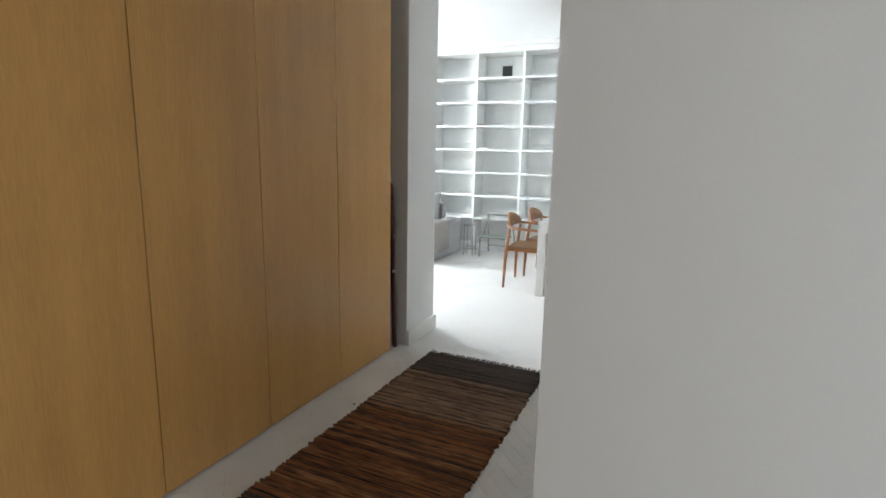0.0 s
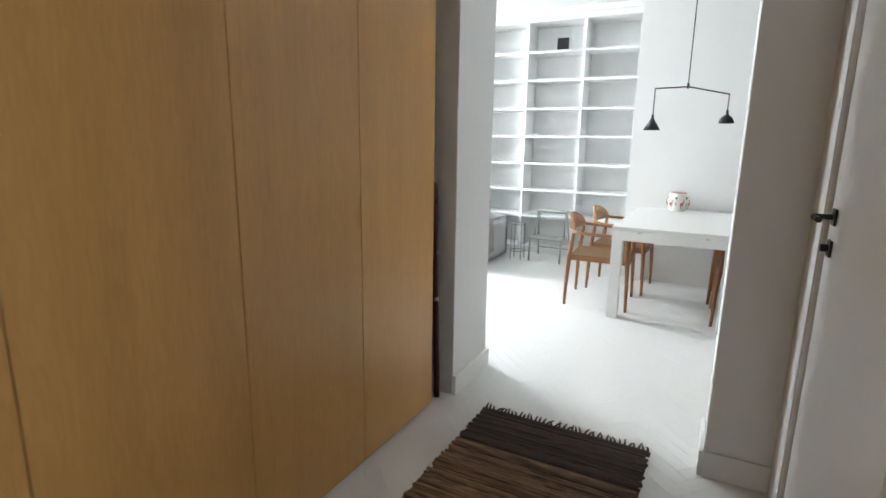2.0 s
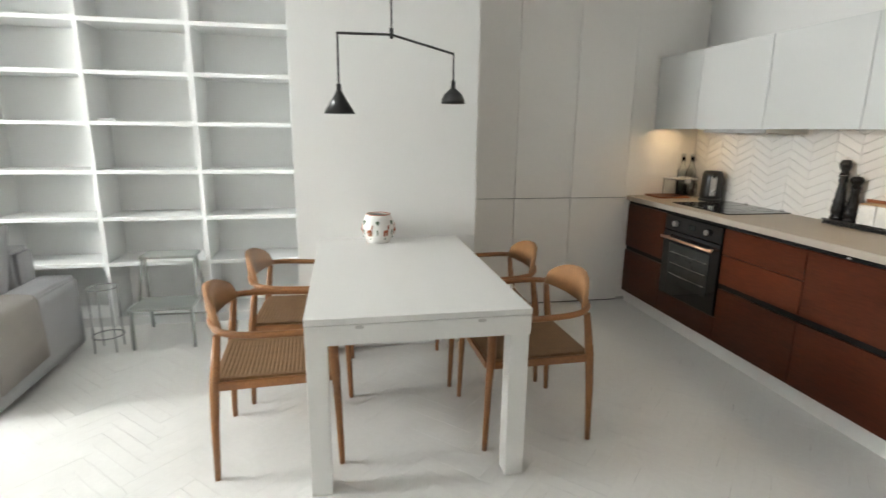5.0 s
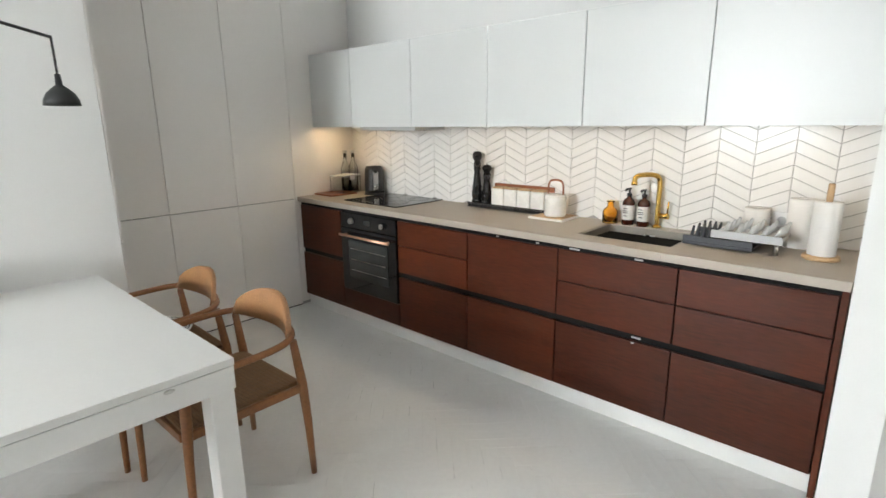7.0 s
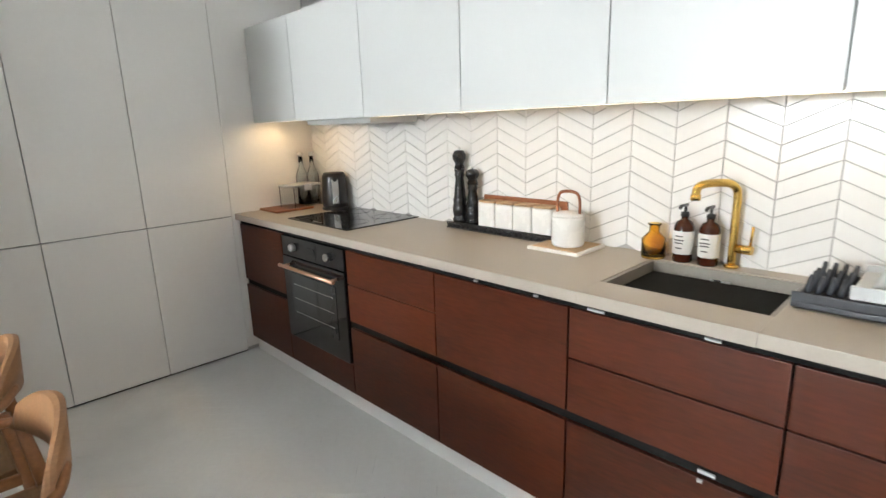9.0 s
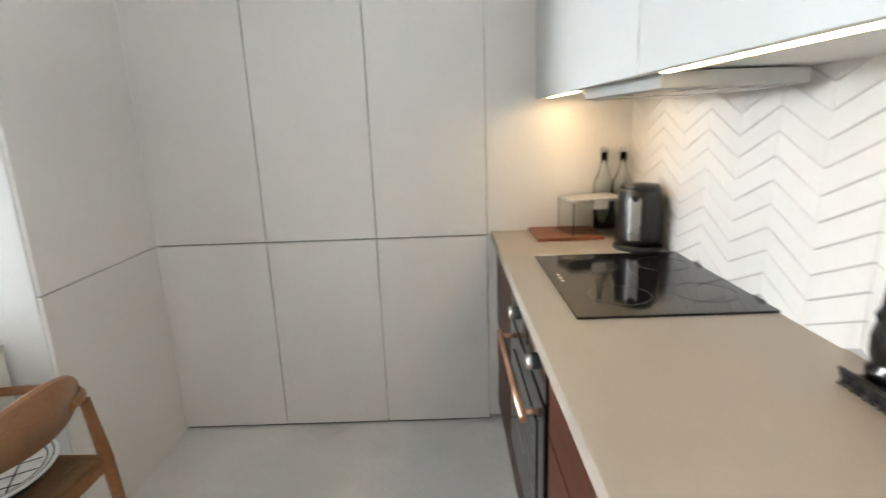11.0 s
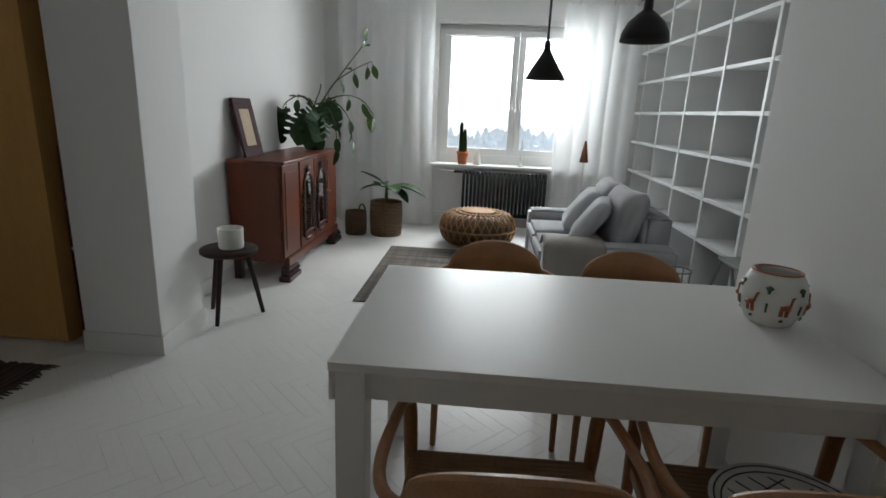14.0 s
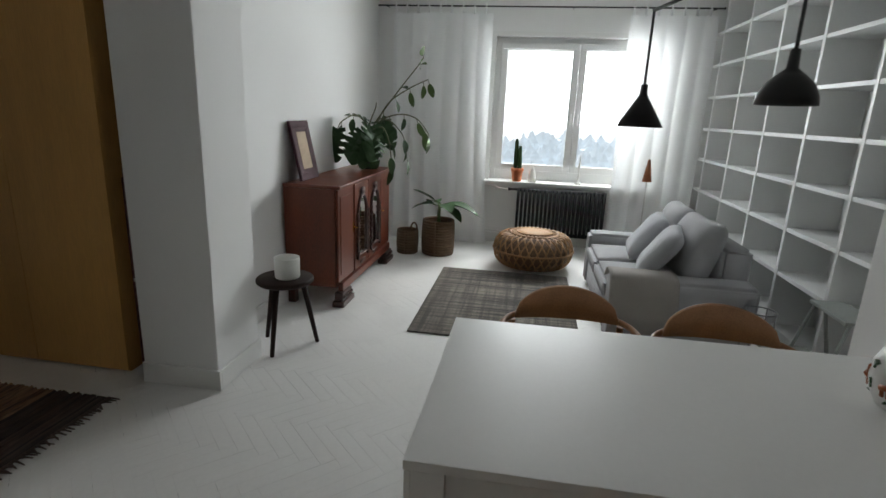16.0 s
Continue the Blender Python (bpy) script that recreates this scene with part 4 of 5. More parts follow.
def curtain(y0, y1, label, folds, seedv, flare=0.0):
    c = thing("curtain", (0, 0, 0), label, "curtain", "window curtains")
    bm = bmesh.new()
    nu, nv = 130, 26
    g = []
    for j in range(nv + 1):
        v = j / nv
        z = 2.565 * (1 - v) + 0.012 * v
        row = []
        for i in range(nu + 1):
            u = i / nu
            ph = u * folds * 2 * math.pi + 1.2 * noise.noise(Vector((u * 4, v * 1.2, seedv)))
            amp = 0.009 + 0.013 * v
            spread = flare * max(0, v - 0.55) ** 2
            y = y0 + (y1 - y0) * u + spread * (u - 0.2)
            x = -5.45 + amp * math.sin(ph) + 0.03 * noise.noise(Vector((u * 3, v * 2, seedv + 7))) + 0.10 * flare * max(0, v - 0.6)
            row.append(bm.verts.new((x, y + 0.012 * math.cos(ph), z)))
        g.append(row)
    for a, b in zip(g, g[1:]):
        for i in range(nu):
            f = bm.faces.new((a[i], b[i], b[i + 1], a[i + 1]))
            f.smooth = True
    part("cloth", bm, CURTAIN, c)
    k = 0
    y = y0 + 0.04
    while y < y1:
        part("tab", tube([(-5.46, y, 2.56), (-5.475, y, 2.61), (-5.45, y, 2.652), (-5.425, y, 2.61), (-5.44, y, 2.56)], 0.010, 6, flat=1.6), CURTAIN, c)
        y += 0.125
    return c


curtain(4.13, 5.24, "white cotton curtain hanging from loops on a rod", 6, 2.0, 0.35)
curtain(6.67, 7.54, "white cotton curtain lit from behind by daylight", 5, 5.0, 0.0)
rod = thing("curtain_rod", (-5.45, 0, 2.635), "thin black metal curtain rod", "rod")
part("bar", tube([(0, 3.98, 0), (0, 7.585, 0)], 0.008, 8), BLACK, rod)
for yy in (4.05, 6.10, 7.52):
    part("bracket", tube([(0, yy, 0), (-0.06, yy, 0.0), (-0.168, yy, 0.01)], 0.006, 8), BLACK, rod)
for yy in (3.975, 7.588):
    part("finial", lathe([(0, -0.013), (0.012, -0.006), (0.013, 0.004), (0, 0.013)], 12, 0, yy), BLACK, rod)

# floor lamp behind the sofa
fl = thing("floor_lamp", (-5.12, 6.99, 0), "slim floor lamp with a small brown cone shade", "lamp")
part("base_disc", lathe([(0, 0), (0.11, 0), (0.11, 0.012), (0.01, 0.02), (0, 0.02)], 24), BLACK, fl)
part("pole", tube([(0, 0, 0.02), (0, 0, 0.88)], 0.006, 8), STEEL, fl)
part("shade", lathe([(0.0, 1.12), (0.012, 1.115), (0.050, 0.885), (0.047, 0.885), (0.010, 1.09), (0, 1.095)], 24), OLIVEWOOD, fl, "brown cone shade")

# ---- sideboard ----
sb = thing("sideboard", (0, 0, 0), "antique mahogany sideboard with two arched mirror doors and carved feet", "sideboard")
X0, X1, Y0, Y1 = -4.50, -3.00, 3.945, 4.38
part("top", B(X0 - 0.015, X1 + 0.015, Y0, Y1 + 0.015, 0.925, 0.952, 0.008), MAHOG, sb)
part("carcass", B(X0, X1, Y0, Y1 - 0.03, 0.16, 0.924, 0.004), MAHOG, sb)
part("base_moulding", B(X0 + 0.05, X1 - 0.05, Y1 - 0.032, Y1 + 0.01, 0.115, 0.185, 0.008), MAHOG, sb)
W4 = (X1 - X0 - 0.02) / 4
for i in range(4):
    a = X0 + 0.01 + W4 * i
    mid = i in (1, 2)
    d = part("cabinet_door", B(a + 0.004, a + W4 - 0.004, Y1 - 0.0295, Y1 - (0.004 if mid else 0.012), 0.19, 0.918, 0.006), MAHOG, sb)
    cx = a + W4 / 2
    if mid:
        arch = [(cx - 0.115, 0.30), (cx - 0.115, 0.66)] + [(cx - 0.115 * math.cos(t), 0.66 + 0.15 * math.sin(t)) for t in [math.pi * k / 12 for k in range(1, 12)]] + [(cx + 0.115, 0.66), (cx + 0.115, 0.30)]
        bm = bmesh.new()
        fa = bm.faces.new([bm.verts.new((x, Y1 + 0.0005, z)) for x, z in arch])
        ext = bmesh.ops.extrude_face_region(bm, geom=[fa])
        for v in ext["geom"]:
            if isinstance(v, bmesh.types.BMVert):
                v.co.y -= 0.003
        bmesh.ops.recalc_face_normals(bm, faces=bm.faces)
        part("mirror", bm, MIRRORMAT, d, "arched mirror panel")
        part("arch_moulding", tube([(x, Y1 + 0.004, z) for x, z in arch + arch[:1]], 0.012, 8), MAHOGDK, d, "dark carved arch moulding")
        for sx in (-1, 1):
            n = 26
            pts = [(cx + sx * 0.132 + 0.006 * math.sin(k * 1.7), Y1 + 0.010 + 0.004 * math.cos(k * 1.7), 0.27 + 0.40 * k / n) for k in range(n + 1)]
            part("twist_column", tube(pts, [0.012 + 0.004 * math.sin(k * 1.7) for k in range(n + 1)], 8), MAHOGDK, d)
        part("carved_fan", lathe([(0, 0), (0.035, 0.004), (0.05, 0.012), (0, 0.016)], 14), MAHOGDK, d).matrix_local = pose(cx, Y1 - 0.004, 0.845, -90) @ Matrix.Diagonal((1.4, 0.7, 1, 1))
        part("lower_carving", lathe([(0, 0), (0.03, 0.004), (0.04, 0.010), (0, 0.014)], 12), MAHOGDK, d).matrix_local = pose(cx, Y1 - 0.004, 0.24, -90) @ Matrix.Diagonal((2.2, 0.6, 1, 1))
    else:
        part("door_panel", B(a + 0.05, a + W4 - 0.05, Y1 - 0.0118, Y1 - 0.006, 0.25, 0.86, 0.003), MAHOG, d)
        part("escutcheon", B((a + W4 - 0.035) if i == 0 else (a + 0.02), (a + W4 - 0.02) if i == 0 else (a + 0.035), Y1 - 0.0118, Y1 - 0.004, 0.53, 0.62, 0.002), BRASS, d)
        kx = (a + W4 - 0.028) if i == 0 else (a + 0.028)
        part("key", tube([(kx, Y1 - 0.004, 0.57), (kx, Y1 + 0.03, 0.57)], 0.006, 8), BRASS, d)
for x in (X0 + 0.12, X1 - 0.12):
    f = part("carved_foot", box(B(x - 0.13, x + 0.13, Y1 - 0.06, Y1 + 0.035, 0.0, 0.045, 0.008), x - 0.11, x + 0.11, Y1 - 0.05, Y1 + 0.022, 0.045, 0.115, 0.014), MAHOGDK, sb, "carved scroll foot")
    for k in range(6):
        part("foot_bead", lathe([(0, -0.016), (0.013, -0.008), (0.013, 0.008), (0, 0.016)], 8), MAHOGDK, f).matrix_local = pose(x - 0.085 + k * 0.034, Y1 + 0.024, 0.08)
for x in (X0 + 0.05, X1 - 0.05):
    part("back_foot", B(x - 0.03, x + 0.03, Y0, Y0 + 0.06, 0, 0.16, 0.004), MAHOGDK, sb)

# picture frame leaning on the wall
pc = thing("picture_frame", (-3.42, 3.985, 0.952), "dark burgundy picture frame with an aged print leaning on the wall", "picture", rz=0)
pc.matrix_basis = pose(-3.27, 4.045, 0.956, -12, 0, 180)
for q in ((-0.165, 0.165, 0.0, 0.05), (-0.165, 0.165, 0.405, 0.455), (-0.165, -0.115, 0.05, 0.405), (0.115, 0.165, 0.05, 0.405)):
    part("frame_rail", B(q[0], q[1], -0.012, 0.012, q[2], q[3], 0.005), FRAMEWOOD, pc)
for q in ((-0.115, 0.115, 0.05, 0.068), (-0.115, 0.115, 0.387, 0.405), (-0.115, -0.097, 0.068, 0.387), (0.097, 0.115, 0.068, 0.387)):
    part("inner_rail", B(q[0], q[1], -0.010, 0.004, q[2], q[3], 0.003), FRAMEWOOD, pc)
part("mat_board", B(-0.097, 0.097, -0.006, 0.0, 0.068, 0.387), FRAMEWOOD, pc)
part("print", B(-0.083, 0.083, -0.0085, -0.0063, 0.085, 0.37), PAPERAGED, pc)

# ---- plants ----


def leaf_bm(length, width, curl=0.25, lobes=0, fold=0.15):
    """A leaf along +x from its stalk end, cut into lobes where asked."""
    bm = bmesh.new()
    n = 14 if not lobes else lobes * 6
    mid, edges = [], ([], [])
    for i in range(n + 1):
        u = i / n
        z = -curl * length * u * u
        mid.append(bm.verts.new((u * length, 0, z)))
        w = width / 2 * math.sin(math.pi * min(1, u * 0.92 + 0.08)) ** 0.75
        if lobes:
            w = width / 2 * (math.sin(math.pi * min(1.0, 0.16 + 0.84 * u)) ** 0.6)
            if (i % 6) in (4, 5) and 0.1 < u < 0.92:
                w *= 0.42
        for s in (0, 1):
            sg = -1 if s else 1
            edges[s].append(bm.verts.new((u * length - (0.10 * length if lobes else 0) * (1 - u), sg * w, z + fold * w)))
    for s in (0, 1):
        for i in range(n):
            q = (mid[i], mid[i + 1], edges[s][i + 1], edges[s][i])
            f = bm.faces.new(q if s == 0 else q[::-1])
            f.smooth = True
    return bm


def set_leaf(name, parent, bm, at, to, roll, material=None):
    ob = part(name, bm, material or LEAF, parent)
    d = (Vector(to) - Vector(at)).normalized()
    ob.matrix_local = Matrix.Translation(at) @ d.to_track_quat('X', 'Z').to_matrix().to_4x4() @ pose(0, 0, 0, roll)
    return ob


mon = thing("monstera_plant", (-4.27, 4.23, 0.952), "large trailing monstera plant in a dark pot on the sideboard", "plant")
part("pot", lathe([(0, 0), (0.075, 0), (0.095, 0.17), (0.100, 0.19), (0.092, 0.19), (0.085, 0.16), (0, 0.16)], 28), BLACK, mon, "dark green-black pot")
part("soil", lathe([(0, 0.165), (0.084, 0.165), (0.084, 0.161), (0, 0.161)], 20), SOIL, mon)
STEMS = [
    [(0, 0, 0.16), (0.02, 0.02, 0.36), (0.03, 0.12, 0.52), (0.02, 0.30, 0.76), (0.0, 0.47, 0.98), (-0.02, 0.50, 1.04)],
    [(0, 0.02, 0.16), (0.0, 0.06, 0.40), (0.0, 0.18, 0.62), (0.0, 0.38, 0.76), (0.0, 0.55, 0.84)],
    [(0, 0.02, 0.16), (0.03, 0.08, 0.42), (0.05, 0.28, 0.52), (0.05, 0.46, 0.49), (0.06, 0.58, 0.36)],
    [(0, 0, 0.16), (0.05, 0.0, 0.38), (0.10, -0.10, 0.50), (0.16, -0.22, 0.44), (0.18, -0.26, 0.36)],
    [(0, 0, 0.16), (0.03, 0.06, 0.44), (0.05, 0.20, 0.46), (0.07, 0.34, 0.33), (0.08, 0.38, 0.14)],
    [(0, 0, 0.16), (0.04, 0.04, 0.34), (0.10, 0.15, 0.40), (0.12, 0.22, 0.28), (0.12, 0.25, 0.06)],
    [(0, 0, 0.16), (0.02, 0.0, 0.40), (0.0, 0.05, 0.56), (0.0, 0.06, 0.62)],
]
tips = []
for s in STEMS:
    c = curve(s, 6)
    part("stem", tube(c, [0.009 - 0.005 * i / len(c) for i in range(len(c))], 7), STALK, mon)
    tips.append(c)
rng = random.Random(4)
DARK = [((0.05, -0.03, 0.33), (0.16, -0.08, 0.20), 0.22, 0.20), ((0.02, 0.02, 0.40), (0.10, 0.05, 0.33), 0.20, 0.19), ((0.03, -0.08, 0.34), (0.12, -0.16, 0.24), 0.19, 0.18),
        ((0.18, -0.26, 0.37), (0.21, -0.30, 0.20), 0.22, 0.20), ((0.04, 0.06, 0.30), (0.16, 0.10, 0.22), 0.20, 0.18), ((0.0, 0.0, 0.44), (0.06, -0.08, 0.50), 0.17, 0.16),
        ((0.10, 0.03, 0.26), (0.18, 0.06, 0.12), 0.18, 0.16),
        ((0.02, 0.10, 0.45), (0.12, 0.18, 0.36), 0.17, 0.15), ((0.06, 0.14, 0.40), (0.12, 0.24, 0.28), 0.16, 0.14), ((0.05, -0.02, 0.24), (0.15, 0.0, 0.10), 0.17, 0.15)]
for at, to, L, w in DARK:
    set_leaf("leaf", mon, leaf_bm(L * 1.4, w * 1.45, 0.35, 5), at, to, rng.uniform(-50, 50))
for k, c in enumerate(tips[:6]):
    for f in ((0.45, 0.62, 0.78, 0.92, 1.0) if k < 3 else (0.55, 0.75, 0.88, 1.0)):
        p = c[min(len(c) - 1, int(f * (len(c) - 1)))]
        to = p + Vector((rng.uniform(-0.03, 0.10), rng.uniform(-0.04, 0.08), -0.14 if k else rng.uniform(-0.14, 0.05)))
        part("leaf_stalk", tube([p, p + (to - p) * 0.3], 0.003, 6), STALK, mon)
        set_leaf("leaf", mon, leaf_bm(rng.uniform(0.10, 0.16), rng.uniform(0.045, 0.075), 0.3), p + (to - p) * 0.3, to, rng.uniform(-80, 80), LEAFPALE if (k < 3 and f > 0.7) else LEAF)


def basket(name, at, r, h, label, rows):
    b = thing(name, at, label, "basket")
    for i in range(rows):
        z = (i + 0.5) * h / rows
        rr = r * (0.93 + 0.09 * math.sin(math.pi * (0.15 + 0.75 * i / rows)))
        part("woven_coil", tube([(rr * math.cos(k * math.pi / 16) * (1 + 0.008 * ((k + i) % 2)), rr * math.sin(k * math.pi / 16) * (1 + 0.008 * ((k + i) % 2)), z) for k in range(33)], h / rows * 0.56, 6), SEAGRASS, b)
    part("bottom", lathe([(0, 0.003), (r * 0.92, 0.003), (r * 0.92, 0.015), (0, 0.015)], 24), SEAGRASS, b)
    return b


bk = basket("planter_basket", (-4.86, 4.83, 0), 0.165, 0.38, "round brown seagrass basket holding a potted plant", 13)
part("soil", lathe([(0, 0.33), (0.15, 0.325), (0.15, 0.31), (0, 0.31)], 20), SOIL, bk)
bk2 = basket("small_basket", (-4.80, 4.50, 0), 0.105, 0.26, "small woven basket with looped handle", 9)
part("handle", tube([(0.0, 0.07 + 0.035 * math.cos(k * math.pi / 8), 0.26 + 0.075 * math.sin(k * math.pi / 8)) for k in range(9)], 0.009, 7), SEAGRASS, bk2)
bp = thing("broadleaf_plant", (-4.86, 4.83, 0.325), "young broad-leaved plant growing in the seagrass basket", "plant")
part("trunk", tube([(0, 0, 0), (0.005, 0.0, 0.12), (0.0, 0.005, 0.24)], [0.020, 0.018, 0.012], 10), LEAFPALE, bp, "pale green stem")
for a, up, L, w in ((-100, 0.05, 0.24, 0.11), (80, 0.08, 0.36, 0.15), (110, 0.02, 0.40, 0.14), (30, 0.12, 0.26, 0.13), (-60, 0.30, 0.26, 0.10), (-150, 0.1, 0.24, 0.12), (60, -0.05, 0.25, 0.12)):
    d = Vector((math.cos(radians(a)), math.sin(radians(a)), up * 2))
    p0 = Vector((0, 0, 0.20 + up * 0.1))
    part("leaf_stalk", tube([p0, p0 + d * 0.07], 0.006, 7), LEAFPALE, bp)
    set_leaf("leaf", bp, leaf_bm(L, w * 1.45, 0.4 if up < 0.2 else 0.1, 0, 0.3), p0 + d * 0.07, p0 + d * 0.3, 0)

# three-legged stool with a glass
st = thing("side_stool", (-2.275, 4.29, 0), "small dark wooden three-legged stool beside the wall", "stool")
part("seat", lathe([(0, 0.435), (0.165, 0.435), (0.176, 0.445), (0.176, 0.462), (0.168, 0.470), (0, 0.468)], 32), DARKWOOD, st)
for x, y in ((0.175, -0.02), (-0.105, 0.16), (-0.095, -0.19)):
    part("leg", tube([(x, y, 0.0), (x * 0.55, y * 0.55, 0.44)], [0.013, 0.019], 12), DARKWOOD, st)
gl = thing("candle_glass", (-2.27, 4.31, 0.470), "ribbed frosted glass candle holder on the dark stool", "candle holder")
part("glass", lathe([(0, 0), (0.068, 0), (0.075, 0.006)] + [(0.076 + 0.0016 * (k % 2), 0.010 + k * 0.006) for k in range(20)] + [(0.076, 0.132), (0.071, 0.132), (0.069, 0.03), (0, 0.03)], 36), FROST, gl)
part("wax", lathe([(0, 0.031), (0.068, 0.031), (0.068, 0.07), (0, 0.07)], 24), CERAMIC, gl)

# window sill things
cp = thing("potted_cactus", (-5.555, 5.625, 0.758), "tall cactus in a terracotta pot on the sill", "plant")
part("pot", lathe([(0, 0), (0.05, 0), (0.068, 0.12), (0.074, 0.12), (0.075, 0.155), (0.068, 0.155), (0.06, 0.14), (0, 0.14)], 28), TERRA, cp)
for x, y, r, h in ((0, -0.025, 0.022, 0.50), (0.015, 0.02, 0.020, 0.42), (-0.02, 0.03, 0.017, 0.33)):
    bm = lathe([(0, 0.135), (r * 0.9, 0.135), (r, 0.2), (r, h - 0.05), (r * 0.7, h - 0.015), (0, h)], 20, x, y)
    for i, v in enumerate(bm.verts):
        dx, dy = v.co.x - x, v.co.y - y
        k = 1 + 0.13 * math.cos(10 * math.atan2(dy, dx))
        v.co.x, v.co.y = x + dx * k, y + dy * k
    part("cactus_stem", bm, LEAF, cp)
solid("gnome_figurine", lathe([(0, 0.758), (0.045, 0.758), (0.05, 0.79), (0.042, 0.84), (0.026, 0.90), (0.010, 0.94), (0, 0.945)], 20, -5.555, 5.80), CERAMIC, "white conical ceramic figurine on the window sill", "figurine")
cs = thing("candlestick", (-5.57, 6.33, 0.758), "pale turned candlestick on the window sill", "candlestick")
part("stick", lathe([(0, 0), (0.04, 0), (0.042, 0.012), (0.012, 0.03), (0.010, 0.08), (0.022, 0.10), (0.010, 0.12), (0.010, 0.20), (0.024, 0.215), (0.012, 0.225), (0, 0.225)], 20), CERAMIC, cs)
part("candle", lathe([(0, 0.225), (0.010, 0.225), (0.009, 0.33), (0, 0.332)], 12), LABELPAPER, cs)

# ---- hall ----
rn = thing("runner_rug", (0, 0, 0), "brown striped woven leather runner with a dark fringed end", "rug")


def strip_rug(y0, y1, seedv):
    """Weft strips laid side by side, each a low wavy ridge with ragged ends."""
    bm = bmesh.new()
    r = random.Random(int(seedv * 10))
    nx, y, k = 24, y0, 0
    while y < y1 - 0.004:
        w = min(r.uniform(0.010, 0.019), y1 - y)
        xa, xb = -1.462 + r.uniform(-0.012, 0.008), -0.652 + r.uniform(-0.008, 0.012)
        h = r.uniform(0.008, 0.013)
        rows = []
        for i in range(nx + 1):
            u = i / nx
            x = xa + (xb - xa) * u
            wv = 0.004 * noise.noise(Vector((x * 5, y * 3, seedv)))
            hz = h + 0.003 * noise.noise(Vector((x * 16, y * 40, seedv + k)))
            rows.append([bm.verts.new((x, y + wv - 0.001, 0.001)), bm.verts.new((x, y + wv + w * 0.25, hz)), bm.verts.new((x, y + wv + w * 0.75, hz)), bm.verts.new((x, y + wv + w + 0.001, 0.001))])
        for a, b in zip(rows, rows[1:]):
            for q in range(3):
                f = bm.faces.new((a[q], b[q], b[q + 1], a[q + 1]))
                f.smooth = True
        bm.faces.new(rows[0])
        bm.faces.new(rows[-1][::-1])
        y += w
        k += 1
    return bm


tagged(part("dark_band", strip_rug(3.36, 3.69, 1.0), RUNNER_DARK, rn), "dark woven rag strips at the end", "", "", "stuff")
tagged(part("taupe_band", strip_rug(2.86, 3.36, 2.0), RUNNER_TAUPE, rn), "taupe woven rag strips", "", "", "stuff")
tagged(part("brown_band", strip_rug(1.98, 2.86, 3.0), RUNNER_BROWN, rn), "brown woven leather strips", "", "", "stuff")
tagged(part("dark_near_band", strip_rug(1.62, 1.98, 4.0), RUNNER_DARK, rn), "dark woven rag strips", "", "", "stuff")
rng = random.Random(8)
for k in range(40):
    x = -1.455 + 0.8 * k / 39
    sw = rng.uniform(-0.022, 0.022)
    part("fringe", tube([(x, 3.686, 0.007), (x + sw * 0.4, 3.71, 0.010), (x + sw, 3.69 + rng.uniform(0.035, 0.06), 0.004)], [0.006, 0.005, 0.003], 5), RUNNER_DARK, rn)
part("fringe_bead", lathe([(0, -0.008), (0.007, 0), (0, 0.008)], 8), RUNNER_TAUPE, rn).matrix_local = pose(-1.50, 2.80, 0.009)

rk = thing("folded_rack", (-1.785, 3.668, 0), "folded burgundy tube rack with pale cloth beside the wardrobe", "rack")
part("tube_frame", tube(curve([(0.035, 0.015, 0.0), (0.022, 0.010, 0.55), (0.014, 0.006, 1.08), (-0.006, 0.0, 1.18), (-0.08, 0.0, 1.215), (-0.40, 0.0, 1.215)], 6), 0.016, 12), REDTUBE, rk)
part("inner_tube", tube(curve([(0.0, -0.025, 0.0), (-0.002, -0.025, 1.0), (-0.03, -0.025, 1.09), (-0.30, -0.025, 1.10)], 6), 0.008, 10), REDTUBE, rk)
part("cloth_panel", B(-0.36, -0.01, -0.006, 0.006, 0.04, 1.13, 0.004), PINK, rk, "pale pink cloth cover")
for z in (0.55, 0.80):
    part("clip", tube([(0.030 - z * 0.012, 0.010, z), (0.030 - z * 0.012, 0.010, z + 0.02)], 0.016, 10), STEEL, rk)

# ---- kitchen things ----
WT = 0.91
kt = thing("kettle", (1.755, 7.265, WT), "black and steel electric kettle on the worktop", "kettle", rz=-120)
part("base_plate", lathe([(0, 0), (0.085, 0), (0.085, 0.012), (0.075, 0.02), (0, 0.02)], 28), BLACK, kt)
part("body", lathe([(0, 0.021), (0.078, 0.021), (0.080, 0.05), (0.074, 0.20), (0.070, 0.215), (0, 0.215)], 32), BLACK, kt)
part("steel_panel", B(0.068, 0.0815, -0.020, 0.020, 0.04, 0.19, 0.004), STEEL, kt, "brushed steel strip")
part("lid", lathe([(0, 0.2155), (0.066, 0.2155), (0.062, 0.228), (0, 0.232)], 28), BLACK, kt)
part("handle", tube(curve([(-0.06, 0, 0.215), (-0.105, 0, 0.20), (-0.118, 0, 0.13), (-0.10, 0, 0.06), (-0.078, 0, 0.045)], 6), 0.011, 10), BLACK, kt)
part("spout", tube([(0.06, 0.0, 0.18), (0.092, 0.0, 0.208)], [0.02, 0.012], 10), BLACK, kt)

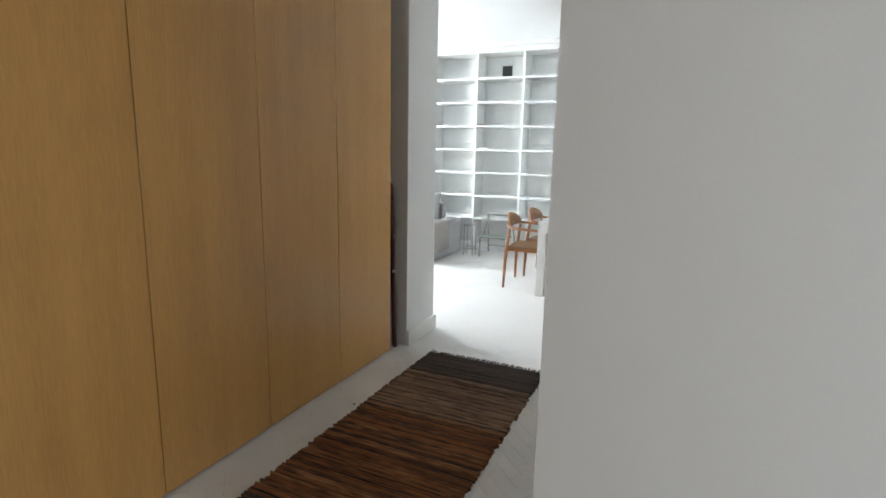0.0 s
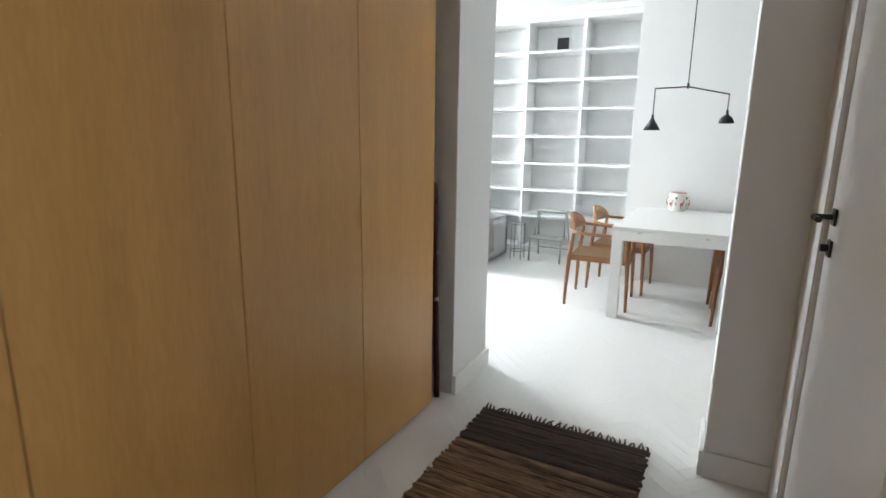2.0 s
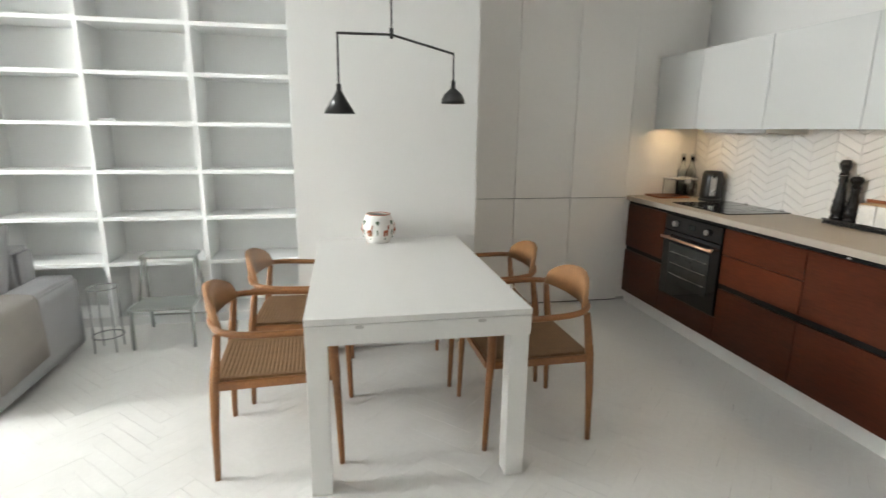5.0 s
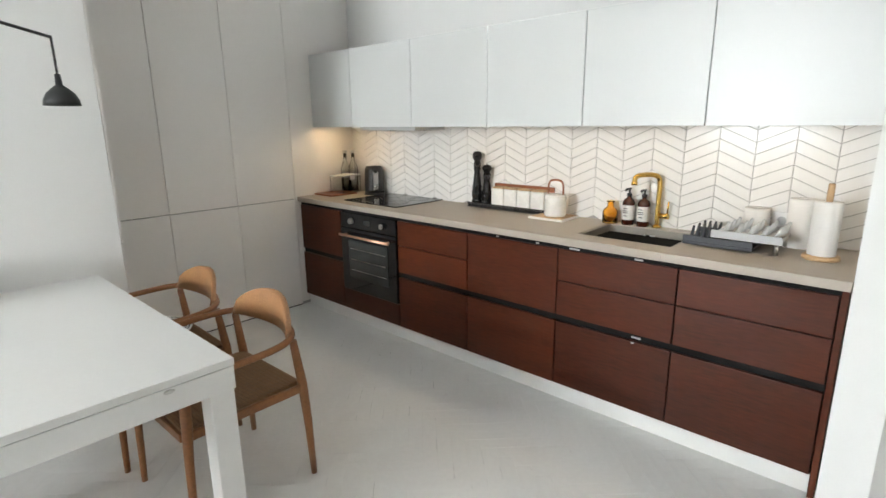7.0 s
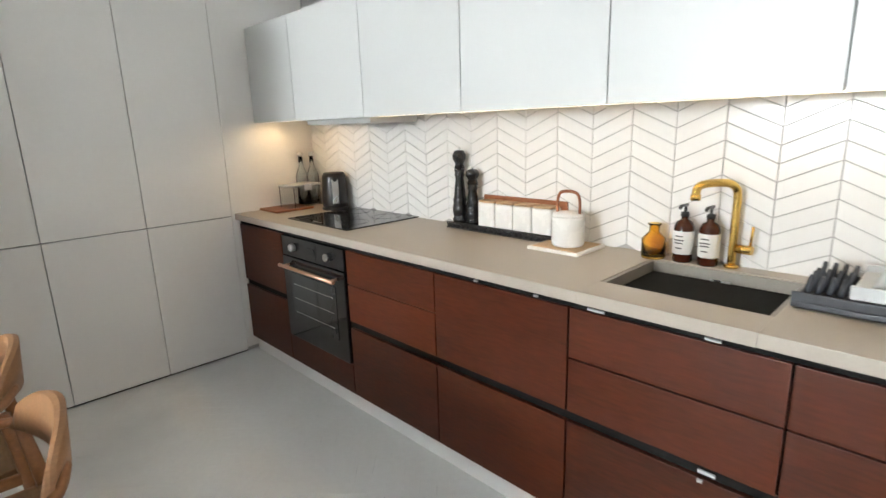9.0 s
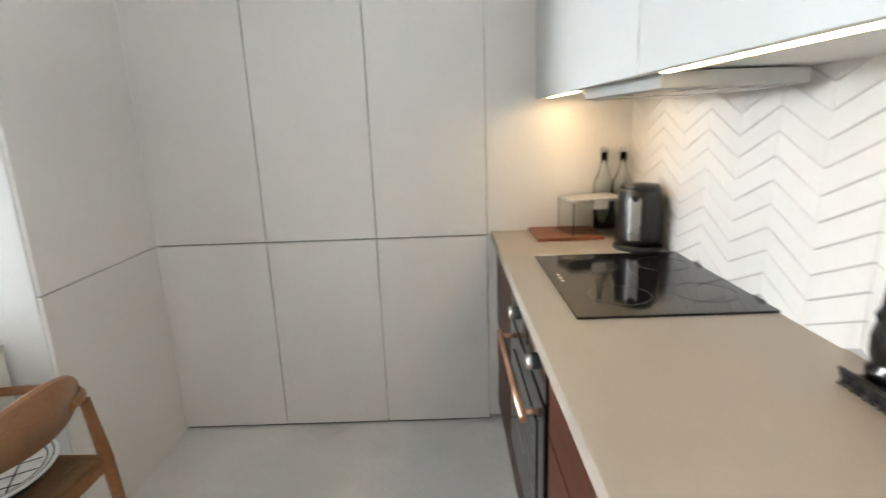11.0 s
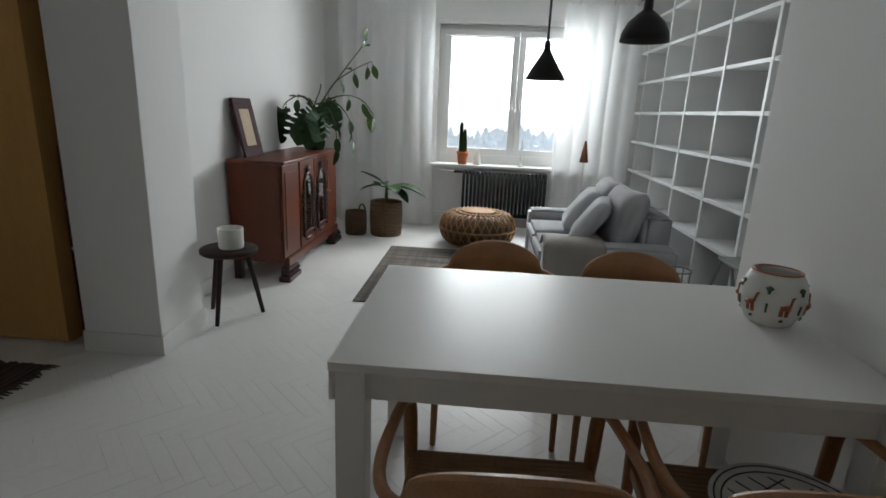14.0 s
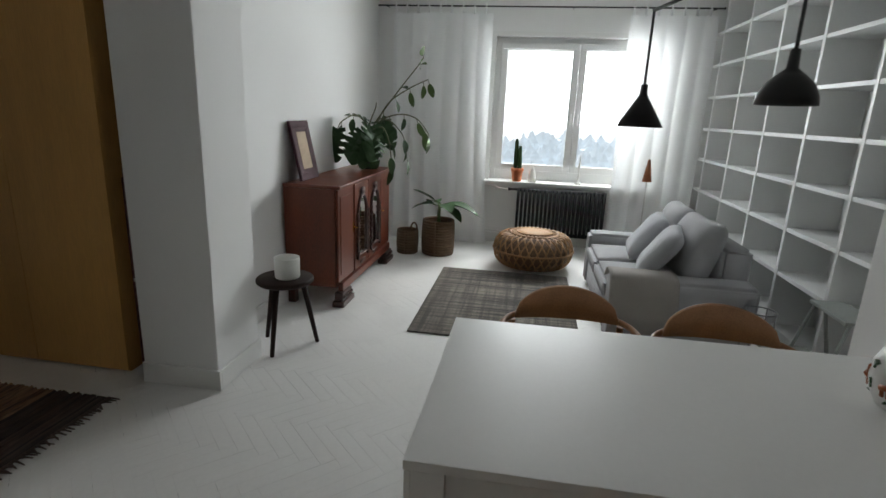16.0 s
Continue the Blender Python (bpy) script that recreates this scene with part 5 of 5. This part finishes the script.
cb = solid("cutting_board", B(1.42, 1.68, 7.40, 7.63, WT + 0.0005, WT + 0.014, 0.005), OLIVEWOOD, "red-brown wooden board lying in the worktop corner", "board")
jb = thing("glass_box", (1.655, 7.515, WT + 0.0145), "clear lidded glass storage box on a wooden board", "container", rz=12)
bm = bmesh.new()
for q in ((-0.11, 0.11, -0.07, -0.066), (-0.11, 0.11, 0.066, 0.07), (-0.11, -0.106, -0.066, 0.066), (0.106, 0.11, -0.066, 0.066)):
    box(bm, *q, 0.0, 0.125)
part("glass", bm, CLEAR, jb)
part("lid", B(-0.113, 0.113, -0.073, 0.073, 0.126, 0.140, 0.004), GREYPLASTIC, jb, "grey clip lid")
part("clip", B(-0.03, 0.03, -0.078, -0.074, 0.10, 0.142, 0.002), PLASTIC, jb)
for i, (bx, y) in enumerate(((1.725, 7.60), (1.80, 7.59))):
    bt = thing("glass_bottle", (bx, y, WT), "clear glass bottle with pale stopper in the worktop corner", "bottle")
    part("glass", lathe([(0, 0), (0.036, 0), (0.038, 0.01), (0.038, 0.20), (0.014, 0.26), (0.013, 0.32), (0.011, 0.32), (0.011, 0.26), (0.034, 0.20), (0.034, 0.008), (0, 0.008)], 24), CLEAR, bt)
    part("stopper", lathe([(0, 0.322), (0.017, 0.322), (0.017, 0.345), (0, 0.345)], 16), GREYPLASTIC, bt)


def pepper_mill(x, y, h, label):
    m = thing("pepper_mill", (x, y, WT + 0.022), label, "pepper mill", "pepper mills")
    s = h / 0.36
    g = 1.22
    body = [(0, 0), (0.030, 0), (0.031, 0.02), (0.025, 0.028), (0.030, 0.045), (0.031, 0.075), (0.026, 0.10), (0.029, 0.112), (0.024, 0.125), (0.021, 0.17), (0.016, 0.215), (0.021, 0.235), (0.017, 0.245), (0.023, 0.26), (0, 0.262)]
    head = [(0, 0.264), (0.022, 0.264), (0.016, 0.285), (0.026, 0.31), (0.027, 0.33), (0.018, 0.35), (0, 0.352)]
    part("body", lathe([(r * g, z * s) for r, z in body], 24), GLOSSBLACK, m)
    part("head", lathe([(r * g, z * s) for r, z in head], 24), GLOSSBLACK, m)
    part("knob", lathe([(0, 0.353 * s), (0.006, 0.353 * s), (0.006, 0.366 * s), (0, 0.368 * s)], 12), STEEL, m)


pepper_mill(1.80, 6.225, 0.36, "tall glossy black pepper mill on the wire tray")
pepper_mill(1.80, 6.14, 0.27, "shorter glossy black pepper mill on the wire tray")
tr = thing("wire_tray", (1.80, 5.945, WT), "narrow black wire tray holding mills and canisters", "tray")
part("floor_sheet", B(-0.055, 0.035, -0.31, 0.31, 0.004, 0.020, 0.003), BLACK, tr)
for k in range(22):
    y = -0.305 + 0.61 * k / 21
    part("wire", tube([(-0.060, y - 0.008, 0.001), (-0.060, y + 0.008, 0.027)], 0.0035, 6), BLACK, tr)
    part("wire", tube([(-0.060, y + 0.008, 0.001), (-0.060, y - 0.008, 0.027)], 0.0035, 6), BLACK, tr)
part("rim", tube([(-0.060, -0.315, 0.030), (-0.060, 0.315, 0.030)], 0.004, 8), BLACK, tr)
solid("tall_board", B(1.8355, 1.8465, 5.64, 6.10, WT + 0.001, WT + 0.165, 0.003), OLIVEWOOD, "long red-brown wooden board leaning on the splashback", "board")
for i in range(4):
    y = 6.020 - 0.102 * i
    cn_ = thing("canister", (1.80, y, WT + 0.0205), "square white canister with pale wooden lid", "canister", "white canisters")
    part("jar", B(-0.045, 0.034, -0.0485, 0.0485, 0.0, 0.118, 0.006), CERAMIC, cn_)
    part("lid", B(-0.041, 0.030, -0.0445, 0.0445, 0.1185, 0.128, 0.003), LIGHTWOOD, cn_, "pale wooden lid")
tb2 = thing("serving_board", (1.715, 5.565, WT), "square pale wooden board with white rim under the crock", "board")
part("board", B(-0.105, 0.105, -0.115, 0.115, 0.0005, 0.013, 0.004), CERAMIC, tb2)
part("wood_inlay", B(-0.092, 0.092, -0.102, 0.102, 0.0132, 0.0162, 0.001), LIGHTWOOD, tb2, "pale wooden inlay")
cd = thing("carry_crock", (1.71, 5.555, WT + 0.0165), "white ribbed crock with an arched handle", "crock")
cd.scale = (0.8, 0.8, 0.92)
part("crock", lathe([(0, 0), (0.072, 0), (0.078, 0.006)] + [(0.079 + 0.0015 * (k % 2), 0.010 + 0.006 * k) for k in range(19)] + [(0.078, 0.128), (0.070, 0.128), (0.068, 0.02), (0, 0.02)], 36), CERAMIC, cd)
part("lid", lathe([(0, 0.1285), (0.076, 0.1285), (0.074, 0.14), (0, 0.144)], 30), CERAMIC, cd)
part("arch_handle", tube(curve([(0, -0.062, 0.13), (0, -0.060, 0.20), (0, -0.035, 0.228), (0, 0.035, 0.228), (0, 0.060, 0.20), (0, 0.062, 0.13)], 5), 0.007, 8), OLIVEWOOD, cd, "brown wooden handle")

ab = thing("amber_bottle", (1.79, 5.245, WT), "small amber glass bottle on the worktop", "bottle")
part("glass", lathe([(0, 0), (0.040, 0), (0.043, 0.01), (0.042, 0.07), (0.018, 0.095), (0.018, 0.118), (0.024, 0.122), (0.024, 0.126), (0.014, 0.126), (0.014, 0.095), (0.037, 0.07), (0.037, 0.008), (0, 0.008)], 28), AMBER, ab)
for i, y in enumerate((5.145, 5.06)):
    sp = thing("soap_bottle", (1.80, y, WT), "brown pump bottle with cream label beside the tap", "bottle", "pump bottles", rz=-4)
    part("bottle", lathe([(0, 0), (0.031, 0), (0.033, 0.005), (0.033, 0.125), (0.026, 0.142), (0.012, 0.150), (0.012, 0.160), (0, 0.160)], 28), BROWNGLASS, sp)
    part("label", lathe([(0.0335, 0.030), (0.0338, 0.031), (0.0338, 0.110), (0.0335, 0.111)], 28), LABELPAPER, sp, "cream paper label")
    for z, w in ((0.092, 0.026), (0.078, 0.034), (0.068, 0.030), (0.050, 0.022)):
        part("print_bar", B(-0.0346, -0.0340, -w / 2, w / 2, z, z + 0.004), INK, sp)
    part("collar", lathe([(0, 0.1605), (0.014, 0.1605), (0.014, 0.175), (0.005, 0.177), (0.005, 0.198), (0, 0.198)], 16), BLACK, sp)
    part("nozzle", tube([(0.012, 0, 0.200), (-0.035, 0, 0.200), (-0.042, 0, 0.192)], 0.006, 8), BLACK, sp)

fc = thing("kitchen_tap", (1.815, 4.99, WT), "brushed brass kitchen tap with side lever", "tap")
fc.scale = (0.88, 0.88, 0.88)
part("base", lathe([(0, 0), (0.026, 0), (0.026, 0.008), (0.020, 0.012), (0, 0.012)], 24), BRASS, fc)
part("neck", tube(curve([(0, 0, 0.01), (0, 0, 0.16), (0, 0, 0.27), (-0.012, 0.008, 0.308), (-0.05, 0.03, 0.325), (-0.12, 0.075, 0.325), (-0.145, 0.092, 0.312), (-0.15, 0.095, 0.285)], 7), 0.0148, 14), BRASS, fc)
part("nozzle", tube([(-0.15, 0.095, 0.288), (-0.15, 0.095, 0.268)], 0.018, 14), BRASS, fc)
part("lever_body", tube([(0, -0.015, 0.075), (-0.005, -0.068, 0.075)], 0.017, 14), BRASS, fc)
part("lever", tube([(-0.004, -0.060, 0.085), (-0.004, -0.064, 0.165)], 0.0055, 8), BRASS, fc)

dr = thing("dish_rack", (1.63, 4.60, WT), "grey and charcoal plastic dish rack on the worktop", "dish rack")
part("charcoal_tray", box(box(B(-0.13, 0.13, -0.14, 0.15, 0.004, 0.02, 0.004), -0.13, -0.12, -0.14, 0.15, 0.02, 0.045, 0.003), 0.12, 0.13, -0.14, 0.15, 0.02, 0.045, 0.003), CHARCOAL, dr, "charcoal drip tray")
part("grey_tray", box(box(B(-0.13, 0.12, -0.24, 0.03, 0.052, 0.066, 0.004), -0.135, -0.125, -0.25, 0.03, 0.05, 0.085, 0.003), 0.115, 0.125, -0.25, 0.03, 0.05, 0.085, 0.003), GREYPLASTIC, dr, "light grey upper tray")
for k in range(5):
    for x in (-0.085, 0.0, 0.085):
        part("prong", tube([(x, -0.215 + 0.05 * k, 0.064), (x, -0.235 + 0.05 * k, 0.118)], [0.014, 0.006], 8, flat=0.4), GREYPLASTIC, dr)
for k in range(4):
    for x in (-0.085, 0.0, 0.085):
        part("dark_prong", tube([(x, 0.055 + 0.024 * k, 0.018), (x, 0.045 + 0.024 * k, 0.085)], [0.010, 0.005], 8), CHARCOAL, dr)
for x in (-0.11, 0.10):
    part("support", tube([(x, -0.225, 0.0), (x, -0.225, 0.054)], 0.009, 10), STEEL, dr)
    part("support", tube([(x, 0.02, 0.018), (x, 0.02, 0.054)], 0.009, 10), STEEL, dr)

pt = thing("paper_towel_holder", (1.585, 4.225, WT), "paper towel roll on a wooden stand", "paper towel")
pt.scale = (0.82, 0.82, 0.98)
part("wood_base", lathe([(0, 0), (0.082, 0), (0.084, 0.006), (0.080, 0.016), (0, 0.016)], 32), LIGHTWOOD, pt)
part("roll", lathe([(0.021, 0.018), (0.060, 0.018), (0.062, 0.022), (0.062, 0.240), (0.060, 0.244), (0.021, 0.244)], 36), TOWEL, pt)
part("wood_rod", lathe([(0, 0.016), (0.015, 0.016), (0.015, 0.31), (0.013, 0.318), (0, 0.318)], 16), LIGHTWOOD, pt)
for x, y, r, h, lb in ((1.77, 4.335, 0.056, 0.22, "spare white paper towel roll standing on the worktop"), (1.785, 4.515, 0.055, 0.16, "short white roll standing against the splashback")):
    solid("paper_roll", lathe([(0.02, WT + 0.0), (r - 0.002, WT + 0.0), (r, WT + 0.004), (r, WT + h - 0.004), (r - 0.002, WT + h), (0.02, WT + h), (0.02, WT + 0.0)], 32, x, y), TOWEL, lb, "paper roll")
so = thing("wall_socket", (1.848, 4.385, 1.01), "white double wall socket on the splashback", "socket")
part("plate", B(-0.010, -0.0005, -0.075, 0.075, -0.04, 0.04, 0.003), PLASTIC, so)
for y in (-0.036, 0.036):
    part("socket_well", tube([(-0.0105, y, 0), (-0.0115, y, 0)], 0.020, 16), GREYPLASTIC, so)

# ---- chevron splashback ----
sp = structure("splashback", B(1.852, 1.8595, 4.087, 7.639, 0.911, 1.449), GROUT, "white chevron tile splashback with grey joints", "splashback")
TW, TH, RISE, GR = 0.162, 0.057, 0.072, 0.0018


def tile_mesh(up):
    bm = bmesh.new()
    w, h = TW - GR, TH - GR
    s = RISE if up else -RISE
    q = [(0, 0), (w, s), (w, s + h), (0, h)]
    bk_ = [bm.verts.new((0.0, y, z)) for y, z in q]
    fr = [bm.verts.new((-0.0045, y + (0.0012 if y == 0 else -0.0012), z + (0.0012 if k < 2 else -0.0012))) for k, (y, z) in enumerate(q)]
    bm.faces.new(fr)
    for i in range(4):
        bm.faces.new((bk_[i], bk_[(i + 1) % 4], fr[(i + 1) % 4], fr[i]))
    bmesh.ops.recalc_face_normals(bm, faces=bm.faces)
    return mesh_of("tile", bm, TILE)


TM = (tile_mesh(True), tile_mesh(False))
ncol = 22
for c in range(ncol):
    y = 4.082 + c * TW
    up = c % 2 == 1
    base = 0 if up else RISE
    for r in range(-2, 11):
        z = 0.914 + r * TH + base
        lo, hi = min(z, z + (RISE if up else -RISE)), max(z, z + (RISE if up else -RISE)) + TH
        if lo < 0.905 or hi > 1.50:
            if lo < 0.84 or lo > 1.445:
                continue
        ob = new("tile", TM[0 if up else 1])
        ob.parent = sp
        ob.matrix_local = pose(1.8515, y, z)

# ---- distance beyond the window ----
bd = bpy.data.materials.new("hazy_sky")
bd.use_nodes = True
bn = bd.node_tree
bs = bn.nodes["Principled BSDF"]
bs.inputs["Base Color"].default_value = (0.8, 0.85, 0.9, 1)
bs.inputs["Emission Color"].default_value = (0.93, 0.97, 1.0, 1)
bs.inputs["Emission Strength"].default_value = 3.5
structure("backdrop", B(-260, -255, -250, 260, -70, 130), bd, "pale overcast sky beyond the window", "sky")
# tree haze is put into the colour: pale bluish base plus a glow
WOODS = mat("trees_painted_haze", (0.42, 0.47, 0.52), 0.95, 0.4, 0.12, 0.9, 0.0)
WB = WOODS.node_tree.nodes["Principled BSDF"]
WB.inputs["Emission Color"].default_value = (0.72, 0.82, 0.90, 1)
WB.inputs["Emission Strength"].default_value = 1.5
GROUNDM = mat("distant_ground", (0.45, 0.45, 0.44), 0.95, 0.3, 0.05, 0.6, 0.0)
structure("ground", B(-250, -12, -200, 220, -26, -25), GROUNDM, "distant ground far below the window", "ground")
rng = random.Random(3)
vs, fs = [], []


def far_tree(x, y, z, r, h):
    k0 = len(vs)
    for lv in range(4):
        zz, rr = z + h * (0.15 + 0.25 * lv), r * (1 - 0.24 * lv)
        ring = [len(vs) + i for i in range(7)]
        for i in range(7):
            a = 2 * math.pi * i / 7 + lv
            j = rng.uniform(0.65, 1.2)
            vs.append((x + rr * j * math.cos(a), y + rr * j * math.sin(a), zz - 0.1 * h * rng.random()))
        vs.append((x, y, zz + 0.32 * h))
        top = len(vs) - 1
        for i in range(7):
            fs.append((ring[i], ring[(i + 1) % 7], top))


for i in range(1500):
    x = -rng.uniform(70, 235)
    far_tree(x, rng.uniform(-60, 80) * (0.5 - x / 160), -25 + (-x - 70) * 0.088 + rng.uniform(-2, 2), rng.uniform(3.0, 6.5), rng.uniform(3, 6))
me = bpy.data.meshes.new("woods")
me.from_pydata(vs, [], fs)
me.materials.append(WOODS)
tagged(new("distant_woods", me), "distant wooded hillside with haze painted as a pale glow", "trees", "", "stuff")

# ---- herringbone floor ----
PW, PN = 0.068, 5
PL = PW * PN
gap = 0.0004


def plank_corners(vertical):
    return (PW, PL) if vertical else (PL, PW)


def plank_mesh(vertical):
    a, b = plank_corners(vertical)
    bm = bmesh.new()
    q = [(gap, gap), (a - gap, gap), (a - gap, b - gap), (gap, b - gap)]
    lo = [bm.verts.new((x, y, -0.0065)) for x, y in q]
    hi = [bm.verts.new((x, y, 0.0)) for x, y in q]
    bm.faces.new(hi)
    for i in range(4):
        bm.faces.new((lo[i], lo[(i + 1) % 4], hi[(i + 1) % 4], hi[i]))
    return mesh_of("plank", bm, FLOOR)


PM = (plank_mesh(False), plank_mesh(True))
TURN45 = pose(0, 0, 0, 0, 0, 45)
floor_ob = bpy.data.objects["floor"]
rng = random.Random(11)
vs, fs, picked = [], [], 0
for k in range(-140, 220):
    for m in range(-40, 40):
        for vert in (0, 1):
            ox, oy = k + PN * m, k - PN * m
            if vert:
                c = PN
                ox, oy = ox + c, oy + c - 2 * PN + 1
            a, b = plank_corners(vert)
            cen = TURN45 @ Vector((ox * PW + a / 2, oy * PW + b / 2, 0))
            if not (-5.72 < cen.x < 2.0 and -1.25 < cen.y < 8.0):
                continue
            if cen.y < 3.5 and not (-1.85 < cen.x < 2.0):
                continue
            dz = -rng.random() * 0.0006
            if picked < 300 and -2.5 < cen.x < 1.25 and 3.75 < cen.y < 5.6:
                ob = new("plank", PM[vert])
                ob.parent = floor_ob
                ob.matrix_local = TURN45 @ pose(ox * PW, oy * PW, dz)
                picked += 1
                continue
            q = [(gap, gap), (a - gap, gap), (a - gap, b - gap), (gap, b - gap)]
            n0 = len(vs)
            for z in (-0.0065, dz):
                for x, y in q:
                    vs.append(tuple(TURN45 @ Vector((ox * PW + x, oy * PW + y, z))))
            fs.append((n0 + 4, n0 + 5, n0 + 6, n0 + 7))
            for i in range(4):
                j = (i + 1) % 4
                fs.append((n0 + i, n0 + j, n0 + 4 + j, n0 + 4 + i))
me = bpy.data.meshes.new("planks")
me.from_pydata(vs, [], fs)
me.materials.append(FLOOR)
pk = new("plank_field", me)
pk.parent = floor_ob
tagged(pk, "white painted parquet blocks", "", "", "stuff")
